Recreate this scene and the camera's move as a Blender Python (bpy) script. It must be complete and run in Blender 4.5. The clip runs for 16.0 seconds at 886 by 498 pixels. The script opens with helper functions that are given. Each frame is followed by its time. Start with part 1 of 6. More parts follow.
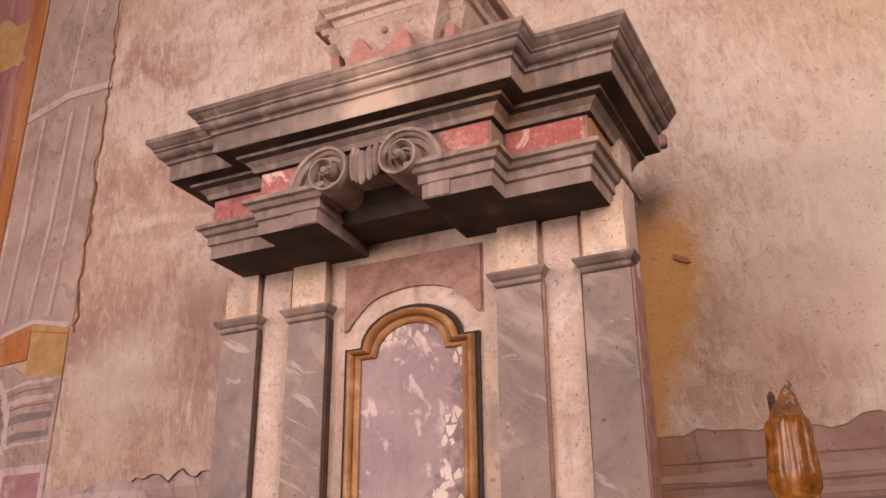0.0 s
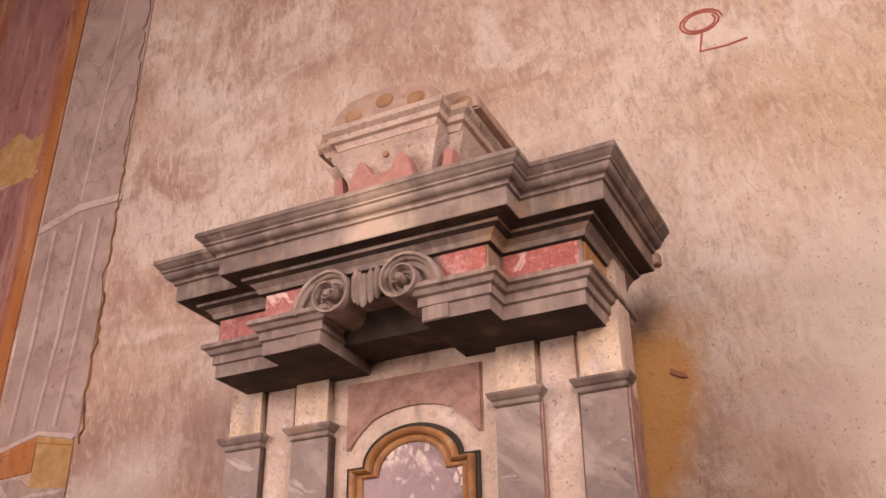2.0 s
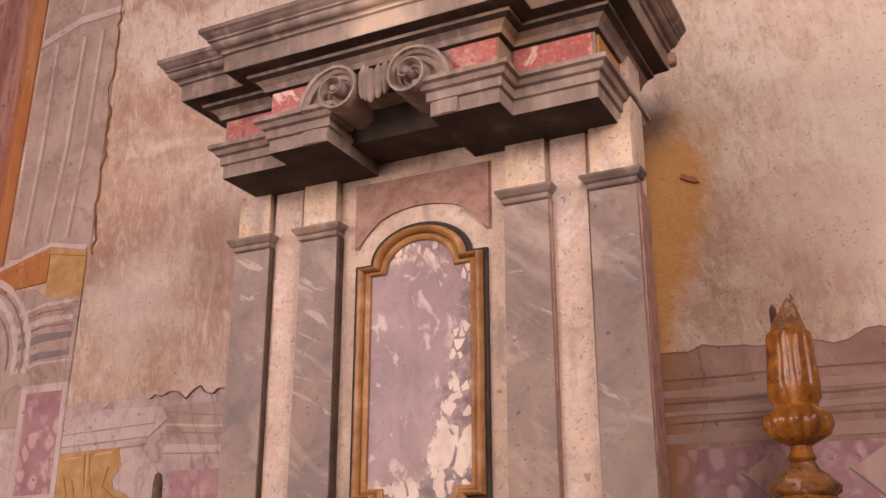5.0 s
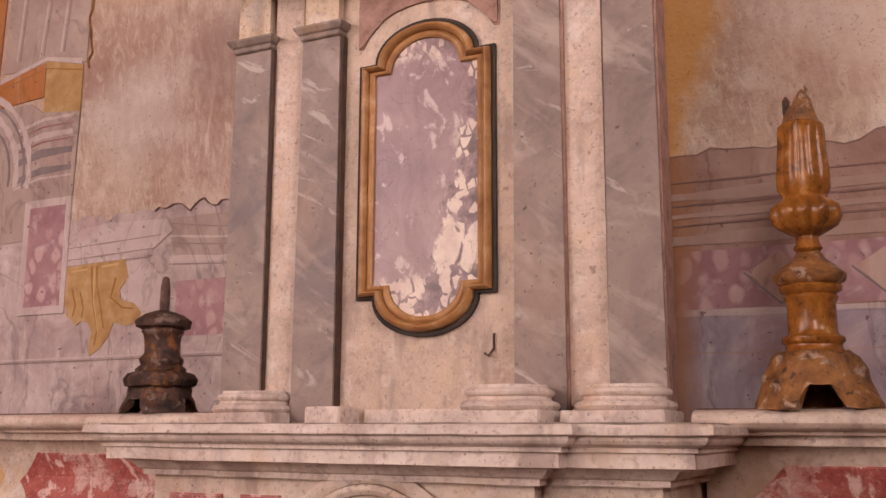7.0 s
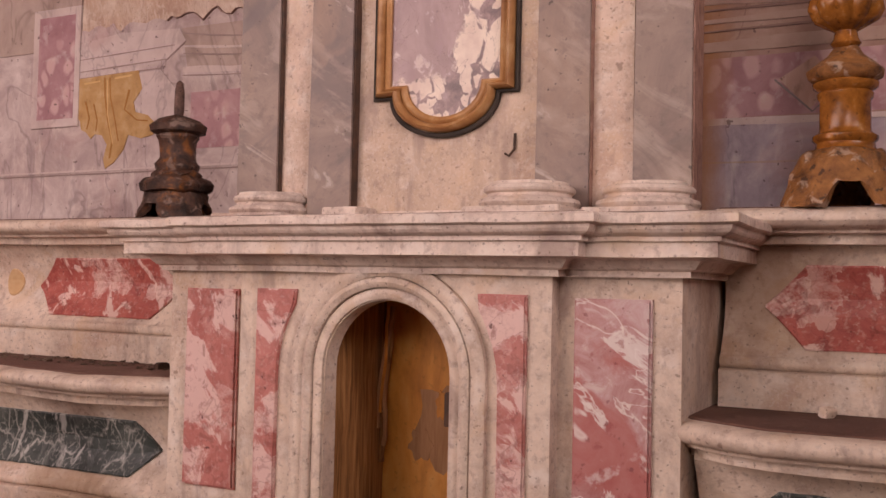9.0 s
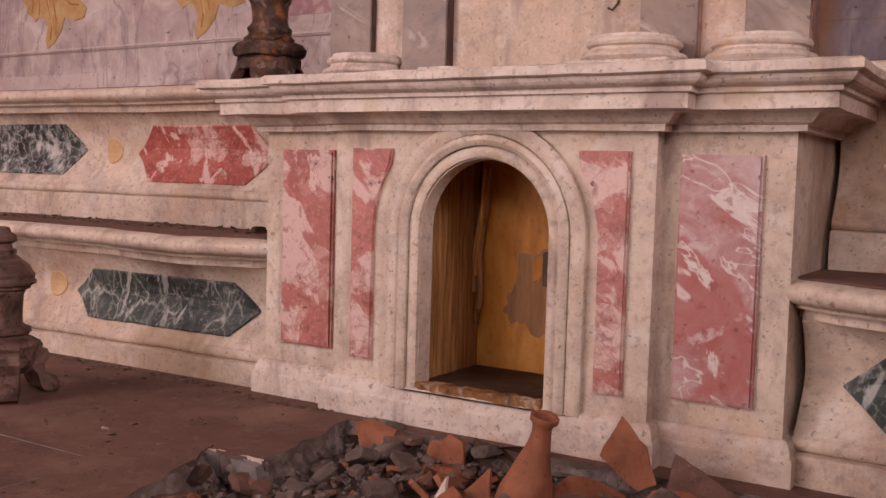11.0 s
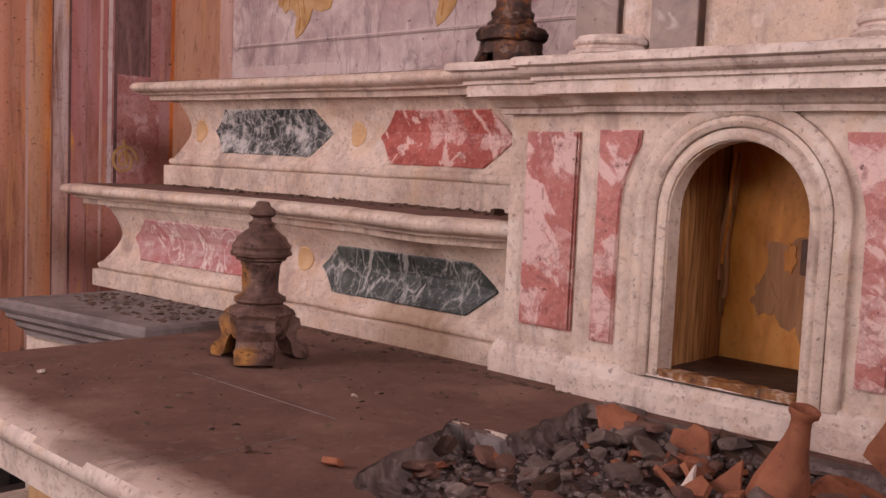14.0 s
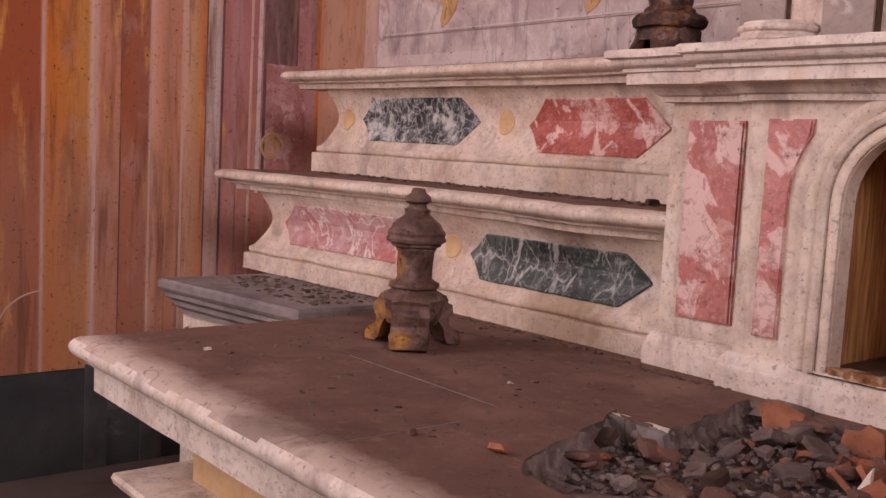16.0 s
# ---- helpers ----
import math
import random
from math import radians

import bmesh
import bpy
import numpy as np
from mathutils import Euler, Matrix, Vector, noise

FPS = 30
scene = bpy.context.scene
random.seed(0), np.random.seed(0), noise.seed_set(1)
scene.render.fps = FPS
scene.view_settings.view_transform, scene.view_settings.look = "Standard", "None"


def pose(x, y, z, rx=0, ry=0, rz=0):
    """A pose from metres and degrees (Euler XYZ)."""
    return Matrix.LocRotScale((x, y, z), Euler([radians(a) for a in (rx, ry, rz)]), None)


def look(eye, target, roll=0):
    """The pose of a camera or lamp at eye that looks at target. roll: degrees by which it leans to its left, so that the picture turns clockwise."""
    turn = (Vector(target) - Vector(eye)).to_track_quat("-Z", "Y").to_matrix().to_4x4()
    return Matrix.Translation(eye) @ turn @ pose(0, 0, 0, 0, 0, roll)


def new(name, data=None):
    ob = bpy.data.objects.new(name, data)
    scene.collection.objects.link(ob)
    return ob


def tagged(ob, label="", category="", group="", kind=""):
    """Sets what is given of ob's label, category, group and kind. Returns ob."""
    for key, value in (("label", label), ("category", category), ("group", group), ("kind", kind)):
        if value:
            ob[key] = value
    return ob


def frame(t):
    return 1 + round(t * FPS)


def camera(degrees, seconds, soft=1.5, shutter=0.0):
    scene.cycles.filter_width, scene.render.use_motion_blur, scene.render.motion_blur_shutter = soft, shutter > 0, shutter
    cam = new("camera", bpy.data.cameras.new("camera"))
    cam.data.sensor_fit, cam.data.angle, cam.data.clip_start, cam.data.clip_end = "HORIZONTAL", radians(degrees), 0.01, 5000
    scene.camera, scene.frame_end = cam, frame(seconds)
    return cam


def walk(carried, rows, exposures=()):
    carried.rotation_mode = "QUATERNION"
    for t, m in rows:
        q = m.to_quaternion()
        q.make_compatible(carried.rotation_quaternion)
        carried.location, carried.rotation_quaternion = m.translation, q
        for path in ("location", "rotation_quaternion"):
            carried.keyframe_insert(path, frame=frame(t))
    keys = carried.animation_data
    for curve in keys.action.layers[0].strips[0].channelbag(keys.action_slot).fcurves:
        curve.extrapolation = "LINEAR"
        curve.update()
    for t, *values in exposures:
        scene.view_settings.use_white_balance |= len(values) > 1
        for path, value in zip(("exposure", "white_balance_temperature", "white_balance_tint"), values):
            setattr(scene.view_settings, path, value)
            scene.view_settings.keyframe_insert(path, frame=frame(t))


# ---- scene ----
cam = camera(47.9, 16.0)
PATH = [
    (0, (1.132, -1.918, 1.917), (0.336, -0.253, 2.688), -0.4),
    (0.5, (1.147, -1.937, 1.934), (0.355, -0.293, 2.751), -0.6),
    (1, (1.165, -1.965, 1.948), (0.381, -0.344, 2.818), -0.7),
    (1.5, (1.175, -1.988, 1.961), (0.402, -0.384, 2.871), -0.8),
    (2, (1.187, -1.996, 1.969), (0.415, -0.402, 2.898), -0.7),
    (2.5, (1.19, -1.995, 1.962), (0.415, -0.396, 2.881), -0.6),
    (3, (1.192, -1.993, 1.948), (0.406, -0.376, 2.823), -0.5),
    (5.5, (1.147, -1.912, 1.837), (0.288, -0.202, 2.419), 0.1),
    (6, (1.137, -1.907, 1.808), (0.27, -0.179, 2.32), 0.2),
    (6.5, (1.126, -1.896, 1.768), (0.254, -0.153, 2.216), 0.3),
    (7, (1.117, -1.88, 1.742), (0.238, -0.12, 2.103), 0.2),
    (7.5, (1.111, -1.854, 1.718), (0.22, -0.086, 1.999), 0.3),
    (8, (1.103, -1.834, 1.693), (0.201, -0.06, 1.893), 0.5),
    (8.5, (1.097, -1.826, 1.664), (0.185, -0.051, 1.798), 0.7),
    (9, (1.083, -1.829, 1.615), (0.166, -0.054, 1.69), 1.3),
    (9.5, (1.073, -1.833, 1.577), (0.144, -0.062, 1.587), 1.8),
    (12, (1.019, -1.797, 1.539), (-0.155, -0.19, 1.343), 1.2),
    (12.5, (1.011, -1.816, 1.533), (-0.226, -0.256, 1.344), 1.4),
    (13, (0.998, -1.827, 1.523), (-0.298, -0.314, 1.346), 1.8),
    (13.5, (0.985, -1.838, 1.515), (-0.355, -0.363, 1.344), 2.1),
    (14, (0.977, -1.856, 1.512), (-0.404, -0.419, 1.341), 2.5),
    (14.5, (0.966, -1.869, 1.508), (-0.451, -0.469, 1.333), 2.6),
    (15, (0.955, -1.882, 1.503), (-0.502, -0.523, 1.324), 2.8),
    (15.5, (0.944, -1.894, 1.502), (-0.553, -0.581, 1.314), 2.9),
    (16, (0.92, -1.913, 1.503), (-0.623, -0.656, 1.301), 3.0),
]
walk(cam, [(t, look(eye, target, roll)) for t, eye, target, roll in PATH],
     [(0, 0.0, 6560, 10), (3, 0.03, 6560, 10), (6.5, -0.08, 6520, 10), (9.5, -0.13, 6500, 10), (12, -0.12, 6120, 10), (16, -0.06, 6000, 10)])

# ---- world, sun, lamps, exposure ----
world = bpy.data.worlds.new("world")
scene.world = world
world.use_nodes = True
wn = world.node_tree.nodes
sky = wn.new("ShaderNodeTexSky")
sky.sky_type = "NISHITA"
sky.sun_disc = False
sky.sun_elevation, sky.sun_rotation = radians(35), radians(150)
world.node_tree.links.new(sky.outputs[0], wn["Background"].inputs[0])
wn["Background"].inputs[1].default_value = 0.10
scene.view_settings.exposure = 0.0


def window_light(name, eye, target, w, h, power, col):
    lamp = bpy.data.lights.new(name, "AREA")
    lamp.shape, lamp.size, lamp.size_y, lamp.energy, lamp.color = "RECTANGLE", w, h, power, col
    ob = new(name, lamp)
    ob.matrix_world = look(eye, target)
    return ob


# daylight standing in the main door and two high nave windows, all unseen
window_light("door_daylight", (-1.9, -6.9, 2.0), (0.0, 0.2, 2.2), 1.8, 3.0, 125, (1.0, 0.78, 0.69))
south = window_light("south_window_daylight", (2.9, -6.9, 4.7), (1.8, 0.75, 4.5), 1.8, 2.4, 56, (1.0, 0.79, 0.73))
south.data.spread = radians(60)
window_light("west_window_daylight", (-3.3, -4.1, 3.6), (0.3, 0.2, 1.8), 2.0, 2.2, 178, (1.0, 0.78, 0.76))
# unseen lamp added to brighten the painted west wall; its window is made up
east = window_light("west_wall_fill", (4.42, -2.6, 4.3), (-3.3, -0.1, 1.8), 1.4, 1.8, 29, (1.0, 0.80, 0.78))
east.data.spread = radians(52)

# ---- materials ----
def rgb(c):
    return (c[0], c[1], c[2], 1.0)


def ramp(nt, fac, stops):
    r = nt.nodes.new("ShaderNodeValToRGB")
    e = r.color_ramp.elements
    while len(e) < len(stops):
        e.new(0.5)
    for el, (p, c) in zip(e, stops):
        el.position, el.color = p, rgb(c)
    nt.links.new(fac, r.inputs[0])
    return r.outputs[0]


def mask(nt, fac, lo, hi):
    r = nt.nodes.new("ShaderNodeMapRange")
    r.inputs[1].default_value, r.inputs[2].default_value = lo, hi
    nt.links.new(fac, r.inputs[0])
    return r.outputs[0]


def mix(nt, fac, a, b, mode="MIX"):
    m = nt.nodes.new("ShaderNodeMix")
    m.data_type, m.blend_type = "RGBA", mode
    for sock, v in ((m.inputs[0], fac), (m.inputs[6], a), (m.inputs[7], b)):
        if isinstance(v, (int, float)):
            sock.default_value = v
        elif isinstance(v, tuple):
            sock.default_value = rgb(v)
        else:
            nt.links.new(v, sock)
    return m.outputs[2]


def math_node(nt, op, a, b=0.0):
    m = nt.nodes.new("ShaderNodeMath")
    m.operation = op
    for sock, v in ((m.inputs[0], a), (m.inputs[1], b)):
        if isinstance(v, (int, float)):
            sock.default_value = v
        else:
            nt.links.new(v, sock)
    return m.outputs[0]


class Stone:
    """A node material in world-size coordinates, built up layer by layer."""

    def __init__(self, name, rough=0.6, metal=0.0):
        self.m = bpy.data.materials.new(name)
        self.m.use_nodes = True
        self.nt = self.m.node_tree
        self.b = self.nt.nodes["Principled BSDF"]
        self.b.inputs["Roughness"].default_value = rough
        self.b.inputs["Metallic"].default_value = metal
        self.b.inputs["Specular IOR Level"].default_value = 0.35
        self.co = self.nt.nodes.new("ShaderNodeTexCoord").outputs["Object"]
        self.col = None

    def pos(self, scale=(1, 1, 1), off=(0, 0, 0), rot=(0, 0, 0)):
        mp = self.nt.nodes.new("ShaderNodeMapping")
        mp.inputs[1].default_value, mp.inputs[2].default_value, mp.inputs[3].default_value = off, rot, scale
        self.nt.links.new(self.co, mp.inputs[0])
        return mp.outputs[0]

    def slant(self, scale, rot, off=(0, 0, 0)):
        """Turned first and then stretched: for streaks that run aslant."""
        a = self.pos(rot=rot, off=off)
        mp = self.nt.nodes.new("ShaderNodeMapping")
        mp.inputs[3].default_value = scale
        self.nt.links.new(a, mp.inputs[0])
        return mp.outputs[0]

    def noise(self, scale, detail=6, rough=0.6, dist=0.0, at=None):
        n = self.nt.nodes.new("ShaderNodeTexNoise")
        n.inputs["Scale"].default_value, n.inputs["Detail"].default_value = scale, detail
        n.inputs["Roughness"].default_value, n.inputs["Distortion"].default_value = rough, dist
        self.nt.links.new(at or self.co, n.inputs["Vector"])
        return n.outputs[0]

    def cells(self, scale, feature="F1", warp=0.15, wscale=6.0, at=None):
        """Broken cells: a Voronoi pattern bent by noise. Returns distance and colour."""
        n = self.nt.nodes.new("ShaderNodeTexNoise")
        n.inputs["Scale"].default_value = wscale
        n.inputs["Detail"].default_value = 4
        self.nt.links.new(at or self.co, n.inputs["Vector"])
        sub = self.nt.nodes.new("ShaderNodeVectorMath")
        sub.operation = "MULTIPLY_ADD"
        sub.inputs[1].default_value = (warp,) * 3
        self.nt.links.new(n.outputs[1], sub.inputs[0])
        self.nt.links.new(at or self.co, sub.inputs[2])
        v = self.nt.nodes.new("ShaderNodeTexVoronoi")
        v.feature = feature
        v.inputs["Scale"].default_value = scale
        self.nt.links.new(sub.outputs[0], v.inputs["Vector"])
        return v

    def base(self, scale, stops, detail=6, rough=0.6, dist=0.0, at=None):
        self.col = ramp(self.nt, self.noise(scale, detail, rough, dist, at), stops)
        return self

    def over(self, fac, colour, strength=1.0, mode="MIX"):
        f = math_node(self.nt, "MULTIPLY", fac, strength) if strength != 1.0 else fac
        self.col = mix(self.nt, f, self.col, colour, mode)
        return self

    def blotch(self, scale, lo, hi, colour, strength=1.0, detail=5, dist=0.0, at=None, rough=0.6):
        return self.over(mask(self.nt, self.noise(scale, detail, rough, dist, at), lo, hi), colour, strength)

    def veins(self, scale, width, colour, strength=1.0, dist=1.5, at=None):
        n = self.noise(scale, 4, 0.55, dist, at)
        d = math_node(self.nt, "ABSOLUTE", math_node(self.nt, "SUBTRACT", n, 0.5))
        return self.over(mask(self.nt, d, width, 0.0), colour, strength)

    def pits(self, scale=90, lo=0.66, hi=0.74, colour=(0.12, 0.08, 0.06), strength=0.6):
        return self.blotch(scale, lo, hi, colour, strength, 2)

    def done(self, bump=0.15, bscale=60, rvar=0.12, dist=0.004):
        nt = self.nt
        nt.links.new(self.col, self.b.inputs["Base Color"])
        fine = self.noise(bscale, 8, 0.7)
        bp = nt.nodes.new("ShaderNodeBump")
        bp.inputs["Strength"].default_value, bp.inputs["Distance"].default_value = bump, dist
        nt.links.new(fine, bp.inputs["Height"])
        nt.links.new(bp.outputs[0], self.b.inputs["Normal"])
        r = self.b.inputs["Roughness"].default_value
        mr = nt.nodes.new("ShaderNodeMapRange")
        mr.inputs[3].default_value, mr.inputs[4].default_value = max(0.05, r - rvar), min(1, r + rvar)
        nt.links.new(self.noise(9, 4), mr.inputs[0])
        nt.links.new(mr.outputs[0], self.b.inputs["Roughness"])
        return self.m


def axis(s, k):
    """The x, y or z of the place, as a socket."""
    sep = s.nt.nodes.new("ShaderNodeSeparateXYZ")
    s.nt.links.new(s.co, sep.inputs[0])
    return sep.outputs[k]


def near(s, place, radius, wobble=0.35, scale=3.0):
    """1 at a place, falling to 0 at the radius, with an uneven edge."""
    d = s.nt.nodes.new("ShaderNodeVectorMath")
    d.operation = "DISTANCE"
    d.inputs[1].default_value = place
    s.nt.links.new(s.co, d.inputs[0])
    n = math_node(s.nt, "MULTIPLY", math_node(s.nt, "SUBTRACT", s.noise(scale, 6, 0.65), 0.5), wobble * 4 * radius)
    return mask(s.nt, math_node(s.nt, "ADD", d.outputs[1], n), radius, radius * 0.35)


def plaster():
    s = Stone("old_plaster", 0.92)
    s.base(2.0, [(0.30, (0.37, 0.23, 0.165)), (0.44, (0.54, 0.385, 0.29)), (0.56, (0.65, 0.50, 0.395)), (0.70, (0.74, 0.62, 0.52))], 9, 0.68, 0.5)
    s.blotch(0.9, 0.50, 0.62, (0.38, 0.22, 0.185), 0.6, 7, 0.6, s.pos((1, 1, 1.5), off=(3, 1, 7)))
    s.blotch(3.2, 0.55, 0.64, (0.40, 0.24, 0.165), 0.55, 8, 0.5, s.pos((0.8, 1, 1.5), off=(6, 2, 1)))
    s.blotch(2.3, 0.55, 0.63, (0.78, 0.68, 0.60), 0.65, 8, 0.5, s.pos((0.8, 1, 1.4), off=(2, 5, 11)))
    s.over(near(s, (1.55, 0.75, 3.7), 0.8), (0.58, 0.41, 0.25), 0.5)
    s.blotch(1.7, 0.52, 0.62, (0.58, 0.43, 0.33), 0.5, 7, 0.6, s.pos(off=(1, 8, 2)))
    strokes = s.noise(16, 6, 0.7, 0.6, s.pos((1.0, 1.0, 0.28)))
    area = mask(s.nt, s.noise(1.5, 5, 0.6, 0.3, s.pos(off=(9, 4, 2))), 0.44, 0.60)
    s.over(math_node(s.nt, "MULTIPLY", mask(s.nt, strokes, 0.47, 0.58), area), (0.74, 0.64, 0.56), 0.75)
    s.blotch(30, 0.53, 0.66, (0.34, 0.21, 0.155), 0.42, 7, 0.4, s.pos((1, 1, 0.45)))
    hatch = s.noise(34, 7, 0.75, 1.0, s.slant((1.0, 1.0, 0.35), (0, 0.25, 0), (4, 0, 2)))
    s.over(mask(s.nt, hatch, 0.52, 0.62), (0.76, 0.66, 0.58), 0.42)
    s.over(mask(s.nt, hatch, 0.46, 0.38), (0.37, 0.22, 0.17), 0.38)
    s.blotch(1.3, 0.56, 0.66, (0.46, 0.29, 0.25), 0.45, 8, 0.8, s.pos((0.8, 1, 1.2), off=(5, 5, 3)))
    s.over(near(s, (-1.45, 0.75, 2.87), 0.28), (0.76, 0.67, 0.59), 0.6)
    s.over(near(s, (-1.05, 0.75, 3.02), 0.26), (0.33, 0.21, 0.18), 0.55)
    s.over(near(s, (0.92, 0.75, 2.78), 0.30), (0.42, 0.25, 0.21), 0.45)
    # pale patches that put the light right of the retable into the colour
    s.over(near(s, (1.2, 0.75, 3.1), 0.50), (0.76, 0.64, 0.55), 0.65)
    s.over(near(s, (1.25, 0.75, 2.62), 0.34), (0.74, 0.60, 0.50), 0.65)
    # water stain running down beside the retable
    x, z = axis(s, 0), axis(s, 2)
    edge = math_node(s.nt, "ADD", math_node(s.nt, "MULTIPLY", math_node(s.nt, "SUBTRACT", z, 2.5), 0.26), 0.53)
    wob = math_node(s.nt, "MULTIPLY", math_node(s.nt, "SUBTRACT", s.noise(5, 6), 0.5), 0.30)
    inside = mask(s.nt, math_node(s.nt, "SUBTRACT", math_node(s.nt, "ADD", x, wob), edge), 0.045, -0.03)
    side = mask(s.nt, x, 0.2, 0.25)
    height = mask(s.nt, math_node(s.nt, "ADD", z, wob), 3.22, 3.10)
    f = math_node(s.nt, "MULTIPLY", math_node(s.nt, "MULTIPLY", inside, side), height)
    s.over(f, (0.58, 0.29, 0.075), 0.85)
    s.pits(48, 0.68, 0.73, (0.20, 0.11, 0.075), 0.5)
    s.pits(120, 0.64, 0.70, (0.25, 0.15, 0.11), 0.5)
    return s.done(0.75, 20, 0.05, 0.014)


def cream(name="cream_marble", warm=(0.66, 0.53, 0.43), dark=(0.44, 0.33, 0.265)):
    s = Stone(name, 0.62)
    s.base(9, [(0.32, dark), (0.52, warm), (0.72, tuple(min(0.8, c * 1.18) for c in warm))], 9, 0.72, 0.3)
    s.blotch(2.6, 0.53, 0.66, (0.43, 0.26, 0.185), 0.6, 8, 0.4)
    s.blotch(5, 0.58, 0.70, (0.36, 0.29, 0.28), 0.45, 7, 0.3)
    s.blotch(14, 0.55, 0.66, (0.74, 0.66, 0.60), 0.5, 7, 0.3)
    s.blotch(55, 0.54, 0.66, (0.34, 0.24, 0.195), 0.55, 5)
    s.blotch(7, 0.56, 0.66, (0.60, 0.42, 0.27), 0.5, 8, 0.4, s.pos(off=(8, 1, 4)))
    s.blotch(130, 0.52, 0.66, (0.76, 0.69, 0.63), 0.22, 4)
    s.blotch(4, 0.56, 0.66, (0.31, 0.22, 0.185), 0.65, 9, 0.4, s.pos((2.0, 2.0, 0.7), off=(5, 3, 1)))
    s.over(near(s, (-0.98, 0.03, 1.05), 0.24, 0.4, 9), (0.38, 0.235, 0.13), 0.6)
    # brown patch on the upper right step: the tabernacle's shade in the colour
    s.over(near(s, (0.70, 0.33, 1.62), 0.20, 0.4, 9), (0.30, 0.17, 0.10), 0.6)
    s.pits(32, 0.69, 0.74, (0.19, 0.115, 0.085), 0.6)
    s.pits(95, 0.65, 0.71, (0.15, 0.095, 0.075), 0.6)
    return s.done(0.4, 60)


def grey_marble():
    s = Stone("grey_marble", 0.5)
    s.base(3.2, [(0.3, (0.15, 0.108, 0.096)), (0.5, (0.245, 0.178, 0.152)), (0.72, (0.36, 0.265, 0.215))], 9, 0.68, 0.9)
    s.blotch(4, 0.55, 0.64, (0.15, 0.118, 0.115), 0.6, 8, 0.7, s.slant((0.7, 1.0, 1.8), (0, 0.5, 0), (3, 1, 5)))
    s.blotch(3.6, 0.54, 0.68, (0.50, 0.40, 0.34), 0.6, 9, 0.8, s.slant((0.8, 1.0, 2.2), (0, -0.6, 0)))
    s.blotch(5, 0.62, 0.66, (0.58, 0.49, 0.43), 0.5, 9, 1.4, s.slant((0.7, 1.0, 2.4), (0, -0.5, 0), (1, 4, 2)))
    s.blotch(2.0, 0.55, 0.68, (0.40, 0.26, 0.185), 0.55, 7, 0.4, s.pos((1, 1, 0.6), (2, 2, 2)))
    s.blotch(38, 0.56, 0.68, (0.15, 0.11, 0.10), 0.4, 6)
    s.pits(60, 0.69, 0.74, (0.06, 0.045, 0.04), 0.7)
    return s.done(0.14, 60)


def dark_marble(name="dark_cornice_marble", k=1.0):
    s = Stone(name, 0.6)
    s.base(5, [(p, tuple(v * k for v in c)) for p, c in ((0.3, (0.12, 0.083, 0.068)), (0.52, (0.25, 0.185, 0.155)), (0.75, (0.43, 0.33, 0.27)))], 8, 0.65)
    s.blotch(22, 0.50, 0.68, (0.47, 0.37, 0.30), 0.5, 5, at=s.pos((1, 1, 0.15)))
    s.blotch(9, 0.55, 0.70, (0.11, 0.07, 0.055), 0.55, 6)
    s.over(near(s, (0.07, -0.09, 3.2), 0.13, 0.35, 13), (0.66, 0.51, 0.38), 0.75)
    s.blotch(4, 0.58, 0.70, (0.42, 0.25, 0.12), 0.5, 6)
    return s.done(0.25, 60)


def red_marble(name="red_marble", base=((0.30, 0.06, 0.05), (0.46, 0.13, 0.105)), white=0.57, scale=12.0, pale=(0.62, 0.44, 0.39)):
    s = Stone(name, 0.42)
    s.base(10, [(0.33, base[0]), (0.6, base[1]), (0.75, tuple(c * 1.25 for c in base[1]))], 9, 0.7, 0.8)
    s.blotch(7, 0.56, 0.68, tuple(0.45 * b + 0.55 * p for b, p in zip(base[1], pale)), 0.75, 8, 0.6, s.pos(off=(3, 0, 1)))
    v = s.cells(scale * 0.85, warp=0.20, wscale=11)
    r = s.nt.nodes.new("ShaderNodeSeparateColor")
    s.nt.links.new(v.outputs["Color"], r.inputs[0])
    broken = mask(s.nt, s.noise(22, 8, 0.75, 0.4), 0.40, 0.54)
    s.over(math_node(s.nt, "MULTIPLY", mask(s.nt, r.outputs[0], white + 0.16, white + 0.34), broken), tuple(c * 1.12 for c in pale), 0.85)
    s.blotch(13, white + 0.01, white + 0.04, tuple(c * 1.15 for c in pale), 0.9, 9, 0.5, s.slant((1.0, 1.0, 0.6), (0, 0.5, 0)))
    s.blotch(24, 0.57, 0.64, tuple(c * 0.62 for c in base[0]), 0.55, 7, 0.6)
    s.veins(7, 0.010, tuple(c * 0.6 for c in base[0]), 0.4, 0.6)
    s.blotch(40, 0.52, 0.64, tuple(0.6 * c for c in base[1]), 0.4, 7, 0.4)
    s.blotch(80, 0.54, 0.68, tuple(c * 1.2 for c in pale), 0.28, 4)
    s.pits(48, 0.70, 0.74, (0.10, 0.03, 0.03), 0.8)
    return s.done(0.16, 60)


